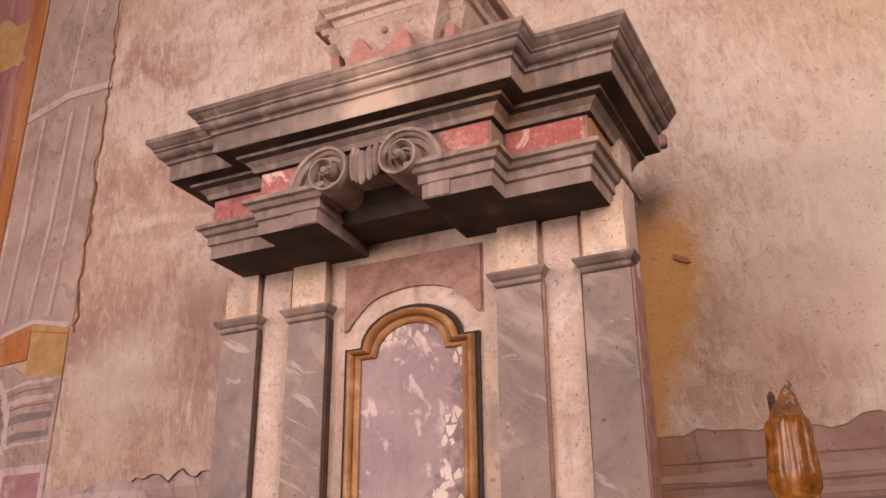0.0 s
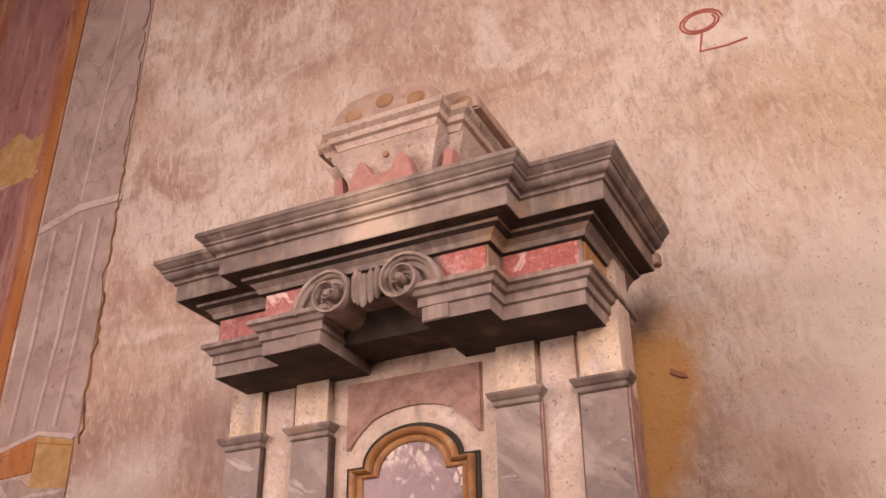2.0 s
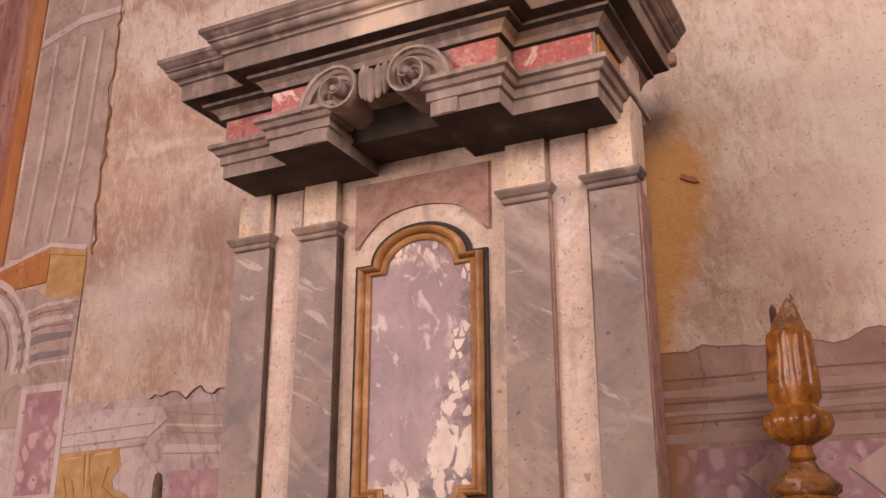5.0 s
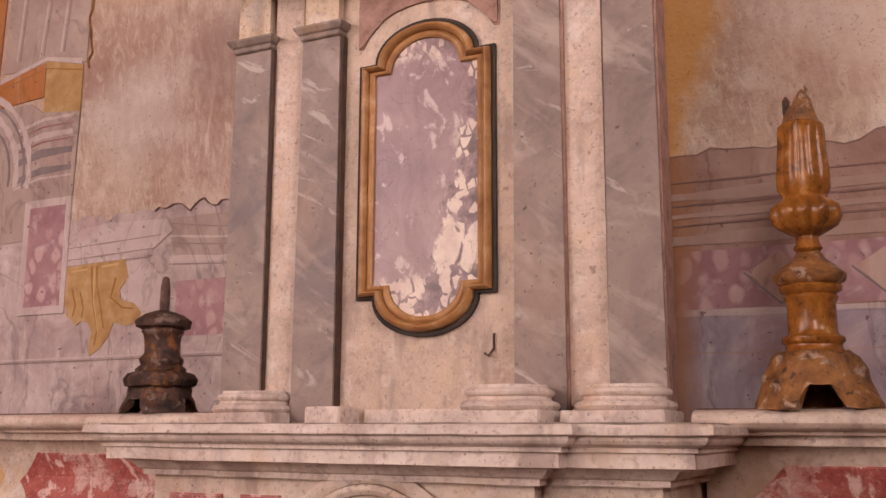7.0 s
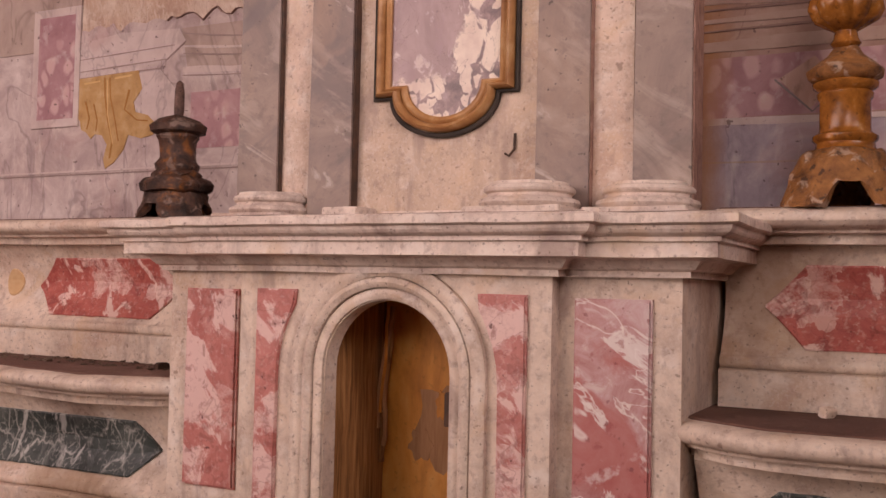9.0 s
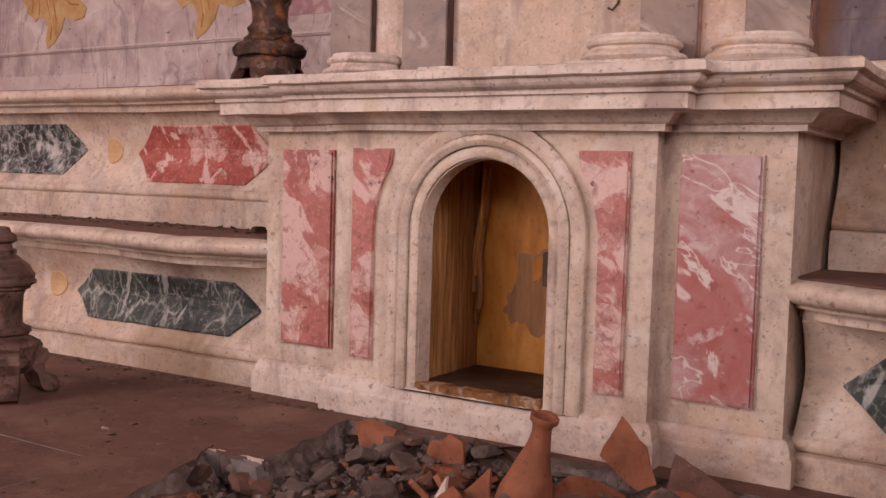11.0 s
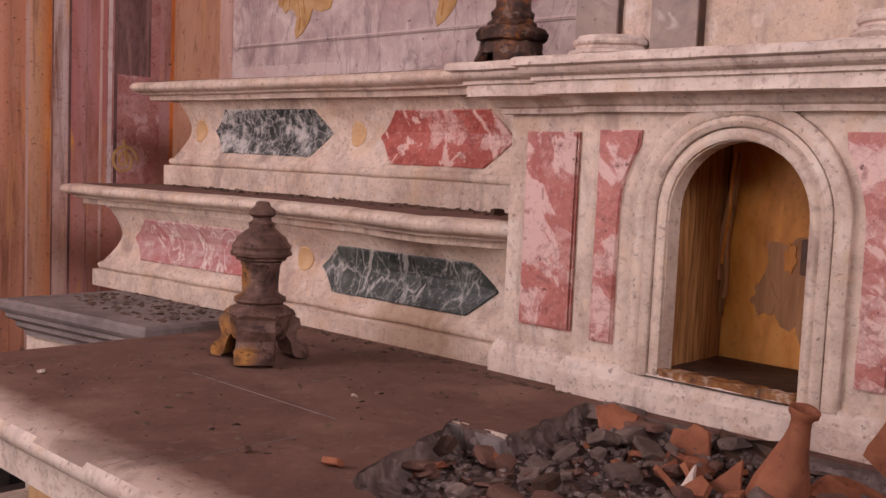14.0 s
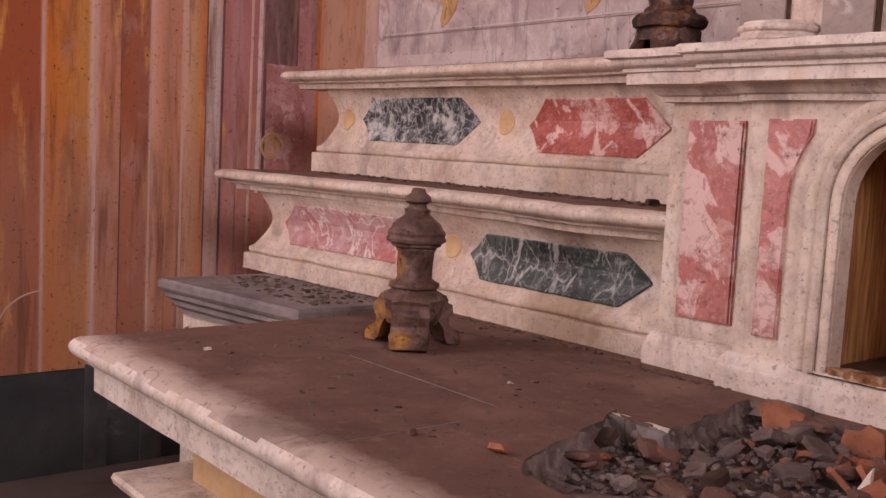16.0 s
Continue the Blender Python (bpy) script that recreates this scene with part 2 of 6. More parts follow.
def pink_marble():
    s = Stone("pink_veined_marble", 0.42)
    s.base(13, [(0.3, (0.34, 0.12, 0.115)), (0.48, (0.46, 0.25, 0.24)), (0.68, (0.56, 0.42, 0.41))], 9, 0.72, 0.6)
    s.blotch(5, 0.50, 0.58, (0.40, 0.10, 0.085), 0.75, 9, 0.5, s.pos(off=(0, 0, 3)))
    s.blotch(12, 0.56, 0.62, (0.62, 0.50, 0.48), 0.7, 8, 0.5)
    s.blotch(4.6, 0.60, 0.63, (0.70, 0.61, 0.57), 0.85, 9, 1.6, s.slant((2.0, 1, 0.9), (0, 0.75, 0), (2, 0, 1)))
    s.veins(3.0, 0.012, (0.72, 0.63, 0.59), 0.85, 1.2, s.slant((1.6, 1, 0.9), (0, 0.9, 0), (5, 0, 3)))
    s.blotch(30, 0.60, 0.66, (0.30, 0.07, 0.065), 0.6, 6)
    s.pits(60, 0.67, 0.72, (0.20, 0.06, 0.06), 0.6)
    return s.done(0.12, 60)


def breccia():
    s = Stone("violet_breccia_marble", 0.36)
    s.base(8, [(0.3, (0.21, 0.135, 0.14)), (0.5, (0.30, 0.195, 0.195)), (0.72, (0.40, 0.28, 0.265))], 8, 0.65, 1.0, s.pos((1, 1, 0.5)))
    x, z = axis(s, 0), axis(s, 2)
    # broken white pieces gather down one side, at the foot and at the head of the slab
    lean = math_node(s.nt, "ADD", math_node(s.nt, "MULTIPLY", math_node(s.nt, "SUBTRACT", z, 2.35), -0.16), x)
    wob = math_node(s.nt, "MULTIPLY", math_node(s.nt, "SUBTRACT", s.noise(7, 6, 0.75), 0.5), 0.20)
    zone = mask(s.nt, math_node(s.nt, "ADD", lean, wob), 0.045, 0.06)
    foot = mask(s.nt, math_node(s.nt, "ADD", z, wob), 2.115, 2.10)
    head = mask(s.nt, math_node(s.nt, "ADD", z, wob), 2.68, 2.71)
    patch = math_node(s.nt, "MAXIMUM", math_node(s.nt, "MAXIMUM", zone, foot), math_node(s.nt, "MULTIPLY", head, 0.8))
    # cloudy white flecks in the violet ground
    s.blotch(20, 0.565, 0.62, (0.58, 0.46, 0.43), 0.75, 9, 0.4, s.slant((1.2, 1.0, 0.7), (0, 0.4, 0)))
    s.blotch(34, 0.55, 0.66, (0.30, 0.19, 0.21), 0.5, 6, 0.5, s.pos((1.0, 1.0, 0.5)))
    s.over(patch, ramp(s.nt, s.noise(30, 6, 0.7), [(0.35, (0.10, 0.068, 0.066)), (0.55, (0.26, 0.17, 0.17)), (0.72, (0.44, 0.33, 0.31))]), 0.9)
    for sc, keep, gap in ((40, 0.58, 0.10), (21, 0.70, 0.09), (10, 0.70, 0.05)):
        v = s.cells(sc, warp=0.06, wscale=11, at=s.pos((1.15, 0.3, 0.85)))
        r = s.nt.nodes.new("ShaderNodeSeparateColor")
        s.nt.links.new(v.outputs["Color"], r.inputs[0])
        e = s.cells(sc, "DISTANCE_TO_EDGE", 0.06, 11, at=s.pos((1.15, 0.3, 0.85)))
        piece = math_node(s.nt, "MULTIPLY", mask(s.nt, r.outputs[0], keep, keep + 0.02), mask(s.nt, e.outputs["Distance"], gap * 0.6, gap * 1.2))
        s.over(math_node(s.nt, "MULTIPLY", piece, patch), ramp(s.nt, s.noise(14, 6), [(0.35, (0.56, 0.42, 0.36)), (0.6, (0.72, 0.60, 0.50))]), 0.96)
    s.veins(8, 0.005, (0.13, 0.08, 0.08), 0.7)
    return s.done(0.06, 60)


def green_marble():
    s = Stone("green_black_marble", 0.40)
    s.base(9, [(0.35, (0.018, 0.024, 0.023)), (0.65, (0.075, 0.088, 0.08))], 8, 0.7)
    s.blotch(7, 0.52, 0.66, (0.17, 0.18, 0.165), 0.8, 8, 0.4, s.slant((1.8, 1, 0.7), (0, -0.35, 0)))
    s.blotch(15, 0.57, 0.64, (0.44, 0.43, 0.40), 0.8, 8, 0.5, s.slant((2.4, 1, 0.6), (0, -0.4, 0)))
    for sc, wide, k in ((9, 0.045, 0.8), (22, 0.05, 0.55)):
        net = s.cells(sc, "DISTANCE_TO_EDGE", 0.10, 12, at=s.pos((1.3, 0.3, 0.8), off=(sc, 0, 0))).outputs["Distance"]
        gaps = mask(s.nt, s.noise(9, 6, 0.7), 0.40, 0.58)
        s.over(math_node(s.nt, "MULTIPLY", mask(s.nt, net, wide, 0.0), gaps), (0.52, 0.50, 0.46), k)
    s.blotch(70, 0.58, 0.68, (0.36, 0.35, 0.32), 0.4, 4)
    return s.done(0.10, 60)


def white_green_marble():
    s = Stone("green_white_marble", 0.40)
    s.base(11, [(0.42, (0.022, 0.027, 0.028)), (0.50, (0.10, 0.11, 0.108)), (0.56, (0.44, 0.43, 0.41)), (0.66, (0.60, 0.56, 0.53))], 10, 0.74, 0.25)
    for sc, colour in ((16, (0.022, 0.027, 0.028)), (24, (0.58, 0.55, 0.52))):
        net = s.cells(sc, "DISTANCE_TO_EDGE", 0.10, 14, at=s.pos((1.1, 0.3, 0.9), off=(sc, 0, 0))).outputs["Distance"]
        s.over(mask(s.nt, net, 0.07, 0.01), colour, 0.5)
    return s.done(0.10, 60)


def plain(name, stops, scale=8, rough=0.7, bump=0.2, bscale=50, pit=0.0, at=None, metal=0.0):
    s = Stone(name, rough, metal)
    s.base(scale, stops, 7, 0.62, 0.3, None if at is None else s.pos(at))
    if pit:
        s.pits(70, 0.62, 0.70, tuple(c * 0.3 for c in stops[0][1]), pit)
    return s.done(bump, bscale)


M_PLASTER = plaster()
M_CREAM = cream()
M_NECK = cream("stained_neck_marble", (0.70, 0.54, 0.39), (0.52, 0.36, 0.21))
M_BASE = cream("pale_base_marble", (0.70, 0.575, 0.495), (0.46, 0.36, 0.305))
M_STRIP = cream("pale_strip_stone", (0.58, 0.44, 0.355), (0.43, 0.31, 0.24))
M_PINKSTONE = cream("beige_stone", (0.555, 0.42, 0.325), (0.44, 0.32, 0.24))
M_GREY = grey_marble()
M_DARK = dark_marble(k=0.80)
M_ARCHI = dark_marble("stained_architrave_marble", 1.0)
M_RED = red_marble(white=0.545)
M_FRIEZE = red_marble("frieze_red_marble", ((0.30, 0.075, 0.065), (0.43, 0.14, 0.115)), 0.60)
M_REDPALE = red_marble("pale_red_marble", ((0.36, 0.105, 0.09), (0.50, 0.195, 0.165)), 0.50, 12.0, (0.60, 0.42, 0.38))
M_PINK = pink_marble()
M_BRECCIA = breccia()
M_GREEN = green_marble()
M_GREENW = white_green_marble()
M_SPANDREL = plain("pink_brown_stone", [(0.32, (0.22, 0.115, 0.085)), (0.68, (0.42, 0.25, 0.20))], 22, 0.65, 0.2, 50, 0.3)
M_YELLOW = plain("yellow_marble", [(0.3, (0.24, 0.10, 0.035)), (0.55, (0.40, 0.20, 0.075)), (0.75, (0.56, 0.36, 0.19))], 16, 0.45, 0.12)
M_BLACK = plain("black_slate", [(0.3, (0.022, 0.016, 0.013)), (0.7, (0.060, 0.044, 0.035))], 15, 0.8, 0.1)
M_OCHRE = plain("ochre_inlay", [(0.3, (0.52, 0.31, 0.14)), (0.7, (0.62, 0.42, 0.24))], 25, 0.6, 0.15)
def dusty():
    s = Stone("dusty_brown_stone", 0.95)
    s.base(5, [(0.28, (0.110, 0.053, 0.040)), (0.55, (0.165, 0.085, 0.064)), (0.75, (0.225, 0.130, 0.10))], 8, 0.65, 0.5)
    s.blotch(1.6, 0.54, 0.66, (0.28, 0.17, 0.13), 0.5, 6)
    # paler towards the front edge: cleaner stone, plus light put into the colour
    wob = math_node(s.nt, "MULTIPLY", math_node(s.nt, "SUBTRACT", s.noise(7, 6, 0.7), 0.5), 0.12)
    s.over(mask(s.nt, math_node(s.nt, "ADD", axis(s, 1), wob), -0.985, -1.06), (0.55, 0.42, 0.35), 0.9)
    s.blotch(3.4, 0.56, 0.66, (0.082, 0.040, 0.031), 0.55, 9, 0.5, s.pos(off=(4, 1, 0)))
    s.blotch(24, 0.57, 0.66, (0.24, 0.145, 0.11), 0.45, 7, 0.4)
    s.veins(2.2, 0.004, (0.09, 0.05, 0.04), 0.6, 0.6)
    s.pits(70, 0.64, 0.70, (0.05, 0.03, 0.025), 0.6)
    s.pits(160, 0.68, 0.74, (0.40, 0.28, 0.22), 0.5)
    return s.done(0.6, 50)


M_DUST = dusty()
M_GRIME = plain("pale_grey_dust", [(0.3, (0.12, 0.085, 0.07)), (0.5, (0.27, 0.20, 0.165)), (0.7, (0.46, 0.37, 0.31))], 12, 0.95, 0.5, 40, 0.4)
M_RUBBLE = plain("grey_rubble", [(0.3, (0.06, 0.040, 0.033)), (0.52, (0.155, 0.110, 0.094)), (0.72, (0.29, 0.225, 0.195))], 13, 0.95, 0.6, 40, 0.4)
M_MORTAR = plain("crumbled_mortar", [(0.3, (0.07, 0.048, 0.042)), (0.5, (0.17, 0.125, 0.112)), (0.7, (0.34, 0.275, 0.25))], 20, 0.95, 0.8, 40, 0.5)
M_TERRA = plain("terracotta", [(0.3, (0.17, 0.062, 0.035)), (0.5, (0.30, 0.108, 0.056)), (0.7, (0.39, 0.155, 0.08))], 14, 0.85, 0.25, 60, 0.3)
M_GILT = plain("worn_gilt_wood", [(0.28, (0.07, 0.026, 0.010)), (0.42, (0.20, 0.070, 0.013)), (0.60, (0.32, 0.120, 0.022)), (0.75, (0.50, 0.27, 0.10))], 26, 0.20, 0.3, 35, 0.5)
def flaking(name, stops, bare, dark):
    """Gilt or stained wood, pitted, with bare gesso showing through."""
    w = Stone(name, 0.55)
    w.base(18, stops, 8, 0.7, 0.4)
    w.blotch(26, 0.55, 0.61, bare, 0.75, 8, 0.4)
    w.blotch(14, 0.56, 0.66, dark, 0.8, 8, 0.3, w.pos(off=(3, 1, 2)))
    w.pits(60, 0.62, 0.68, dark, 0.8)
    return w.done(0.9, 30, 0.2, 0.008)


M_AMBER = flaking("broken_amber_wood", [(0.36, (0.10, 0.042, 0.018)), (0.5, (0.25, 0.105, 0.032)), (0.7, (0.42, 0.185, 0.055))], (0.50, 0.36, 0.27), (0.05, 0.026, 0.018))


def old_wood():
    w = Stone("flaking_gilt_wood", 0.6)
    w.base(16, [(0.34, (0.040, 0.020, 0.015)), (0.48, (0.115, 0.060, 0.045)), (0.62, (0.20, 0.118, 0.092)), (0.74, (0.29, 0.19, 0.15))], 9, 0.72, 0.4)
    # gilt remains, mostly on the left, with that side's light put into the colour
    for place, r in (((-1.140, -0.465, 1.045), 0.105), ((-1.105, -0.420, 1.205), 0.062), ((-1.00, -0.475, 1.03), 0.040)):
        w.over(near(w, place, r, 0.30, 24), ramp(w.nt, w.noise(26, 7, 0.7), [(0.36, (0.16, 0.06, 0.015)), (0.52, (0.40, 0.18, 0.035)), (0.7, (0.52, 0.28, 0.08))]), 0.95)
    w.blotch(20, 0.57, 0.64, (0.035, 0.018, 0.014), 0.8, 8, 0.3)
    w.pits(60, 0.62, 0.68, (0.03, 0.016, 0.012), 0.8)
    return w.done(0.9, 30, 0.15, 0.008)


M_OLDWOOD = old_wood()
M_CHAR = flaking("blackened_gilt_wood", [(0.38, (0.026, 0.014, 0.011)), (0.55, (0.080, 0.036, 0.022)), (0.70, (0.30, 0.11, 0.022))], (0.22, 0.15, 0.12), (0.018, 0.011, 0.009))
M_SCALLOP = plain("brown_ochre_stone", [(0.3, (0.27, 0.14, 0.07)), (0.7, (0.42, 0.25, 0.14))], 20, 0.7, 0.3)
M_CROWN = cream("grey_brown_stone", (0.50, 0.375, 0.30), (0.34, 0.24, 0.19))
M_CROWNTOP = plain("brown_pink_stone", [(0.3, (0.27, 0.165, 0.125)), (0.7, (0.47, 0.33, 0.26))], 14, 0.75, 0.3, 50, 0.3)
M_ROSE = plain("rose_stone", [(0.3, (0.34, 0.15, 0.12)), (0.7, (0.50, 0.26, 0.215))], 18, 0.6, 0.2, 50, 0.3)
M_WOOD = plain("grained_brown_wood", [(0.32, (0.13, 0.055, 0.02)), (0.5, (0.32, 0.155, 0.055)), (0.68, (0.48, 0.26, 0.105))], 11, 0.6, 0.25, 40, 0, (9, 9, 0.5))
M_YWOOD = plain("yellow_painted_wood", [(0.28, (0.42, 0.15, 0.03)), (0.5, (0.70, 0.30, 0.06)), (0.72, (0.80, 0.42, 0.12))], 8, 0.5, 0.2, 40, 0.2, (2, 2, 0.7))
M_BAREWOOD = plain("bare_wood", [(0.3, (0.33, 0.16, 0.075)), (0.7, (0.50, 0.27, 0.14))], 14, 0.8, 0.25, 40, 0, (6, 6, 0.6))
# near-black for undersides: soot, with the soffit's shade put into the colour
M_SOOTSHADE = plain("sooty_shaded_stone", [(0.3, (0.025, 0.018, 0.014)), (0.55, (0.065, 0.045, 0.035)), (0.78, (0.20, 0.14, 0.09))], 6, 0.8, 0.3, 50, 0.3)
M_IRON = plain("rusty_iron", [(0.3, (0.03, 0.02, 0.016)), (0.7, (0.10, 0.05, 0.03))], 30, 0.7, 0.3)
M_LITTER = plain("dry_leaf_bits", [(0.3, (0.05, 0.032, 0.024)), (0.7, (0.20, 0.13, 0.09))], 40, 0.9, 0.3)
M_SLABGREY = plain("dusty_grey_slab", [(0.3, (0.13, 0.105, 0.10)), (0.7, (0.30, 0.25, 0.235))], 9, 0.8, 0.4, 40, 0.4)
M_FLOOR = plain("worn_floor_stone", [(0.3, (0.06, 0.043, 0.037)), (0.7, (0.11, 0.08, 0.068))], 3, 0.85, 0.3)
M_NAVE = plain("nave_plaster", [(0.3, (0.08, 0.058, 0.05)), (0.7, (0.13, 0.10, 0.085))], 2, 0.9, 0.3)
M_CHALKLINE = plain("red_chalk", [(0.3, (0.42, 0.12, 0.08)), (0.7, (0.50, 0.17, 0.12))], 20, 0.9, 0.1)
# ---- building helpers ----
def mesh_from(name, bm, material, smooth=None):
    bmesh.ops.recalc_face_normals(bm, faces=bm.faces)
    me = bpy.data.meshes.new(name)
    bm.to_mesh(me)
    bm.free()
    for m in material if isinstance(material, (list, tuple)) else [material]:
        me.materials.append(m)
    if smooth is not None:
        me.shade_smooth()
        me.set_sharp_from_angle(angle=radians(smooth))
    return me


def thing(name, label, category, at=(0, 0, 0), group="", kind=""):
    ob = new(name)
    ob.empty_display_size = 0.05
    ob.location = at
    return tagged(ob, label, category, group, kind)


def part(name, bm, material, parent, label="", smooth=None):
    ob = new(name, mesh_from(name, bm, material, smooth))
    ob.parent = parent
    if parent.type == "EMPTY":
        ob.matrix_parent_inverse = Matrix.Translation(-Vector(parent.location))
    return tagged(ob, label)


def solo(name, bm, material, label, category, group="", kind="", smooth=None):
    return tagged(new(name, mesh_from(name, bm, material, smooth)), label, category, group, kind)


def box(x0, x1, y0, y1, z0, z1, bevel=0.0, bm=None):
    bm = bm or bmesh.new()
    m = Matrix.LocRotScale(((x0 + x1) / 2, (y0 + y1) / 2, (z0 + z1) / 2), None, (abs(x1 - x0), abs(y1 - y0), abs(z1 - z0)))
    made = bmesh.ops.create_cube(bm, size=1, matrix=m)["verts"]
    if bevel:
        edges = list({e for v in made for e in v.link_edges})
        bmesh.ops.bevel(bm, geom=edges, offset=bevel, segments=2, affect="EDGES", clamp_overlap=True)
    return bm


def offset_line(plan, d):
    """An open line in plan, moved outwards (to its right hand side) by d, with mitred corners."""
    out = []
    for i, p in enumerate(plan):
        p = Vector(p)
        ns = []
        for a, b in ((i - 1, i), (i, i + 1)):
            if 0 <= a and b < len(plan):
                t = (Vector(plan[b]) - Vector(plan[a])).normalized()
                ns.append(Vector((t.y, -t.x)))
        n = sum(ns, Vector((0, 0)))
        n.normalize()
        out.append(p + n * (d / max(0.3, n.dot(ns[0]))))
    return out


def moulded(plan, profile, back=None, bm=None, shade_below=None):
    """A solid whose outline in plan is the line, pushed out by each step of the profile (out, z), and closed straight at the back."""
    bm = bm or bmesh.new()
    rings = []
    for d, z in profile:
        line = offset_line(plan, d)
        pts = [(p.x, p.y, z) for p in line]
        if back is not None:
            pts += [(pts[-1][0], back, z), (pts[0][0], back, z)]
        rings.append([bm.verts.new(p) for p in pts])
    for a, b in zip(rings, rings[1:]):
        for i in range(len(a)):
            j = (i + 1) % len(a)
            if back is None and j == 0:
                continue
            bm.faces.new((a[i], a[j], b[j], b[i]))
    if back is not None:
        bm.faces.new(rings[0])
        bm.faces.new(rings[-1])
    # flat faces up to this height take the second material: soot plus painted-in shade
    for f in bm.faces if shade_below is not None else ():
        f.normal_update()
        if abs(f.normal.z) > 0.9 and f.calc_center_median().z < shade_below + 0.002:
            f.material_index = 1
    return bm


def round_over(out0, z0, out1, z1, n=5, bulge=1.0):
    """Steps of a quarter round between two corners of a profile; bulge under 0 hollows it."""
    pts = []
    for i in range(n + 1):
        a = i / n * math.pi / 2
        if bulge > 0:
            pts.append((out0 + (out1 - out0) * math.sin(a), z0 + (z1 - z0) * (1 - math.cos(a))))
        else:
            pts.append((out0 + (out1 - out0) * (1 - math.cos(a)), z0 + (z1 - z0) * math.sin(a)))
    return pts


def torus_step(out, z0, z1, n=6, r=None):
    """A half-round bead from z0 to z1, standing out from the given line."""
    r = (z1 - z0) / 2 if r is None else r
    return [(out + r * math.sin(i / n * math.pi), z0 + (z1 - z0) * (1 - math.cos(i / n * math.pi)) / 2) for i in range(n + 1)]


def slab(outline, y0, y1, bm=None, bevel=0.0):
    """An upright plate: an outline of (x, z), from y0 (front) back to y1."""
    bm = bm or bmesh.new()
    a = [bm.verts.new((x, y0, z)) for x, z in outline]
    b = [bm.verts.new((x, y1, z)) for x, z in outline]
    front = bm.faces.new(a)
    bm.faces.new(b[::-1])
    for i in range(len(a)):
        j = (i + 1) % len(a)
        bm.faces.new((a[i], b[i], b[j], a[j]))
    if bevel:
        bmesh.ops.bevel(bm, geom=list(front.edges), offset=bevel, segments=2, affect="EDGES", clamp_overlap=True)
    return bm


def band(outer, inner, y0, y1, bm=None, mid=0.0):
    """A frame between two outlines of the same count; mid: how far its middle stands proud of y0."""
    bm = bm or bmesh.new()
    n = len(outer)
    steps = []
    for k in range(5):
        f = k / 4
        steps.append([bm.verts.new((o[0] + (i[0] - o[0]) * f, y0 - mid * math.sin(f * math.pi), o[1] + (i[1] - o[1]) * f)) for o, i in zip(outer, inner)])
    steps.append([bm.verts.new((i[0], y1, i[1])) for i in inner])
    steps.insert(0, [bm.verts.new((o[0], y1, o[1])) for o in outer])
    for a, b in zip(steps, steps[1:]):
        for i in range(n):
            j = (i + 1) % n
            bm.faces.new((a[i], a[j], b[j], b[i]))
    return bm


def lathe(profile, at, n=28, bm=None, lobes=0, depth=0.0, z_lobe=(0, 0)):
    """A turned body: a profile of (radius, z). lobes: flutes pressed into the heights z_lobe."""
    bm = bm or bmesh.new()
    rings = []
    for r, z in profile:
        ring = []
        for i in range(n):
            a = i / n * 2 * math.pi
            rr = r * (1 + depth * abs(math.sin(lobes * a / 2)) if lobes and z_lobe[0] <= z <= z_lobe[1] else 1)
            ring.append(bm.verts.new((at[0] + rr * math.cos(a), at[1] + rr * math.sin(a), at[2] + z)))
        rings.append(ring)
    for a, b in zip(rings, rings[1:]):
        for i in range(n):
            j = (i + 1) % n
            bm.faces.new((a[i], a[j], b[j], b[i]))
    bm.faces.new(rings[0])
    bm.faces.new(rings[-1])
    return bm


def rough_up(bm, amount, scale, seed=0.0):
    """Wear: moves every corner a little, by smooth noise."""
    for v in bm.verts:
        v.co += noise.noise_vector(v.co * scale + Vector((seed, seed * 0.7, seed * 1.3))) * amount
    return bm


def cut_finer(bm, length):
    for _ in range(6):
        long = [e for e in bm.edges if e.calc_length() > length]
        if not long:
            break
        bmesh.ops.subdivide_edges(bm, edges=long, cuts=1, use_grid_fill=True)
    return bm


def shard(at, size, seed, thick=0.4, bm=None):
    """A broken lump: a ball of few faces, flattened and knocked about."""
    rnd = random.Random(seed)
    bm = bm or bmesh.new()
    made = bmesh.ops.create_icosphere(bm, subdivisions=2 if size > 0.011 else 1, radius=1)["verts"]
    turn = Euler((rnd.uniform(-0.5, 0.5), rnd.uniform(-0.5, 0.5), rnd.uniform(0, 6.28))).to_matrix()
    sc = Vector((size * rnd.uniform(0.7, 1.2), size * rnd.uniform(0.6, 1.0), size * thick * rnd.uniform(0.6, 1.2)))
    for v in made:
        co = v.co * (0.92 + 0.34 * noise.noise(v.co * 1.3 + Vector((seed * 1.7, seed * 0.3, 0))) + rnd.uniform(-0.07, 0.07))
        co = Vector([max(-0.58, min(0.62, c)) for c in co]) * 1.3
        v.co = Vector(at) + turn @ Vector((co.x * sc.x, co.y * sc.y, co.z * sc.z))
    return bm


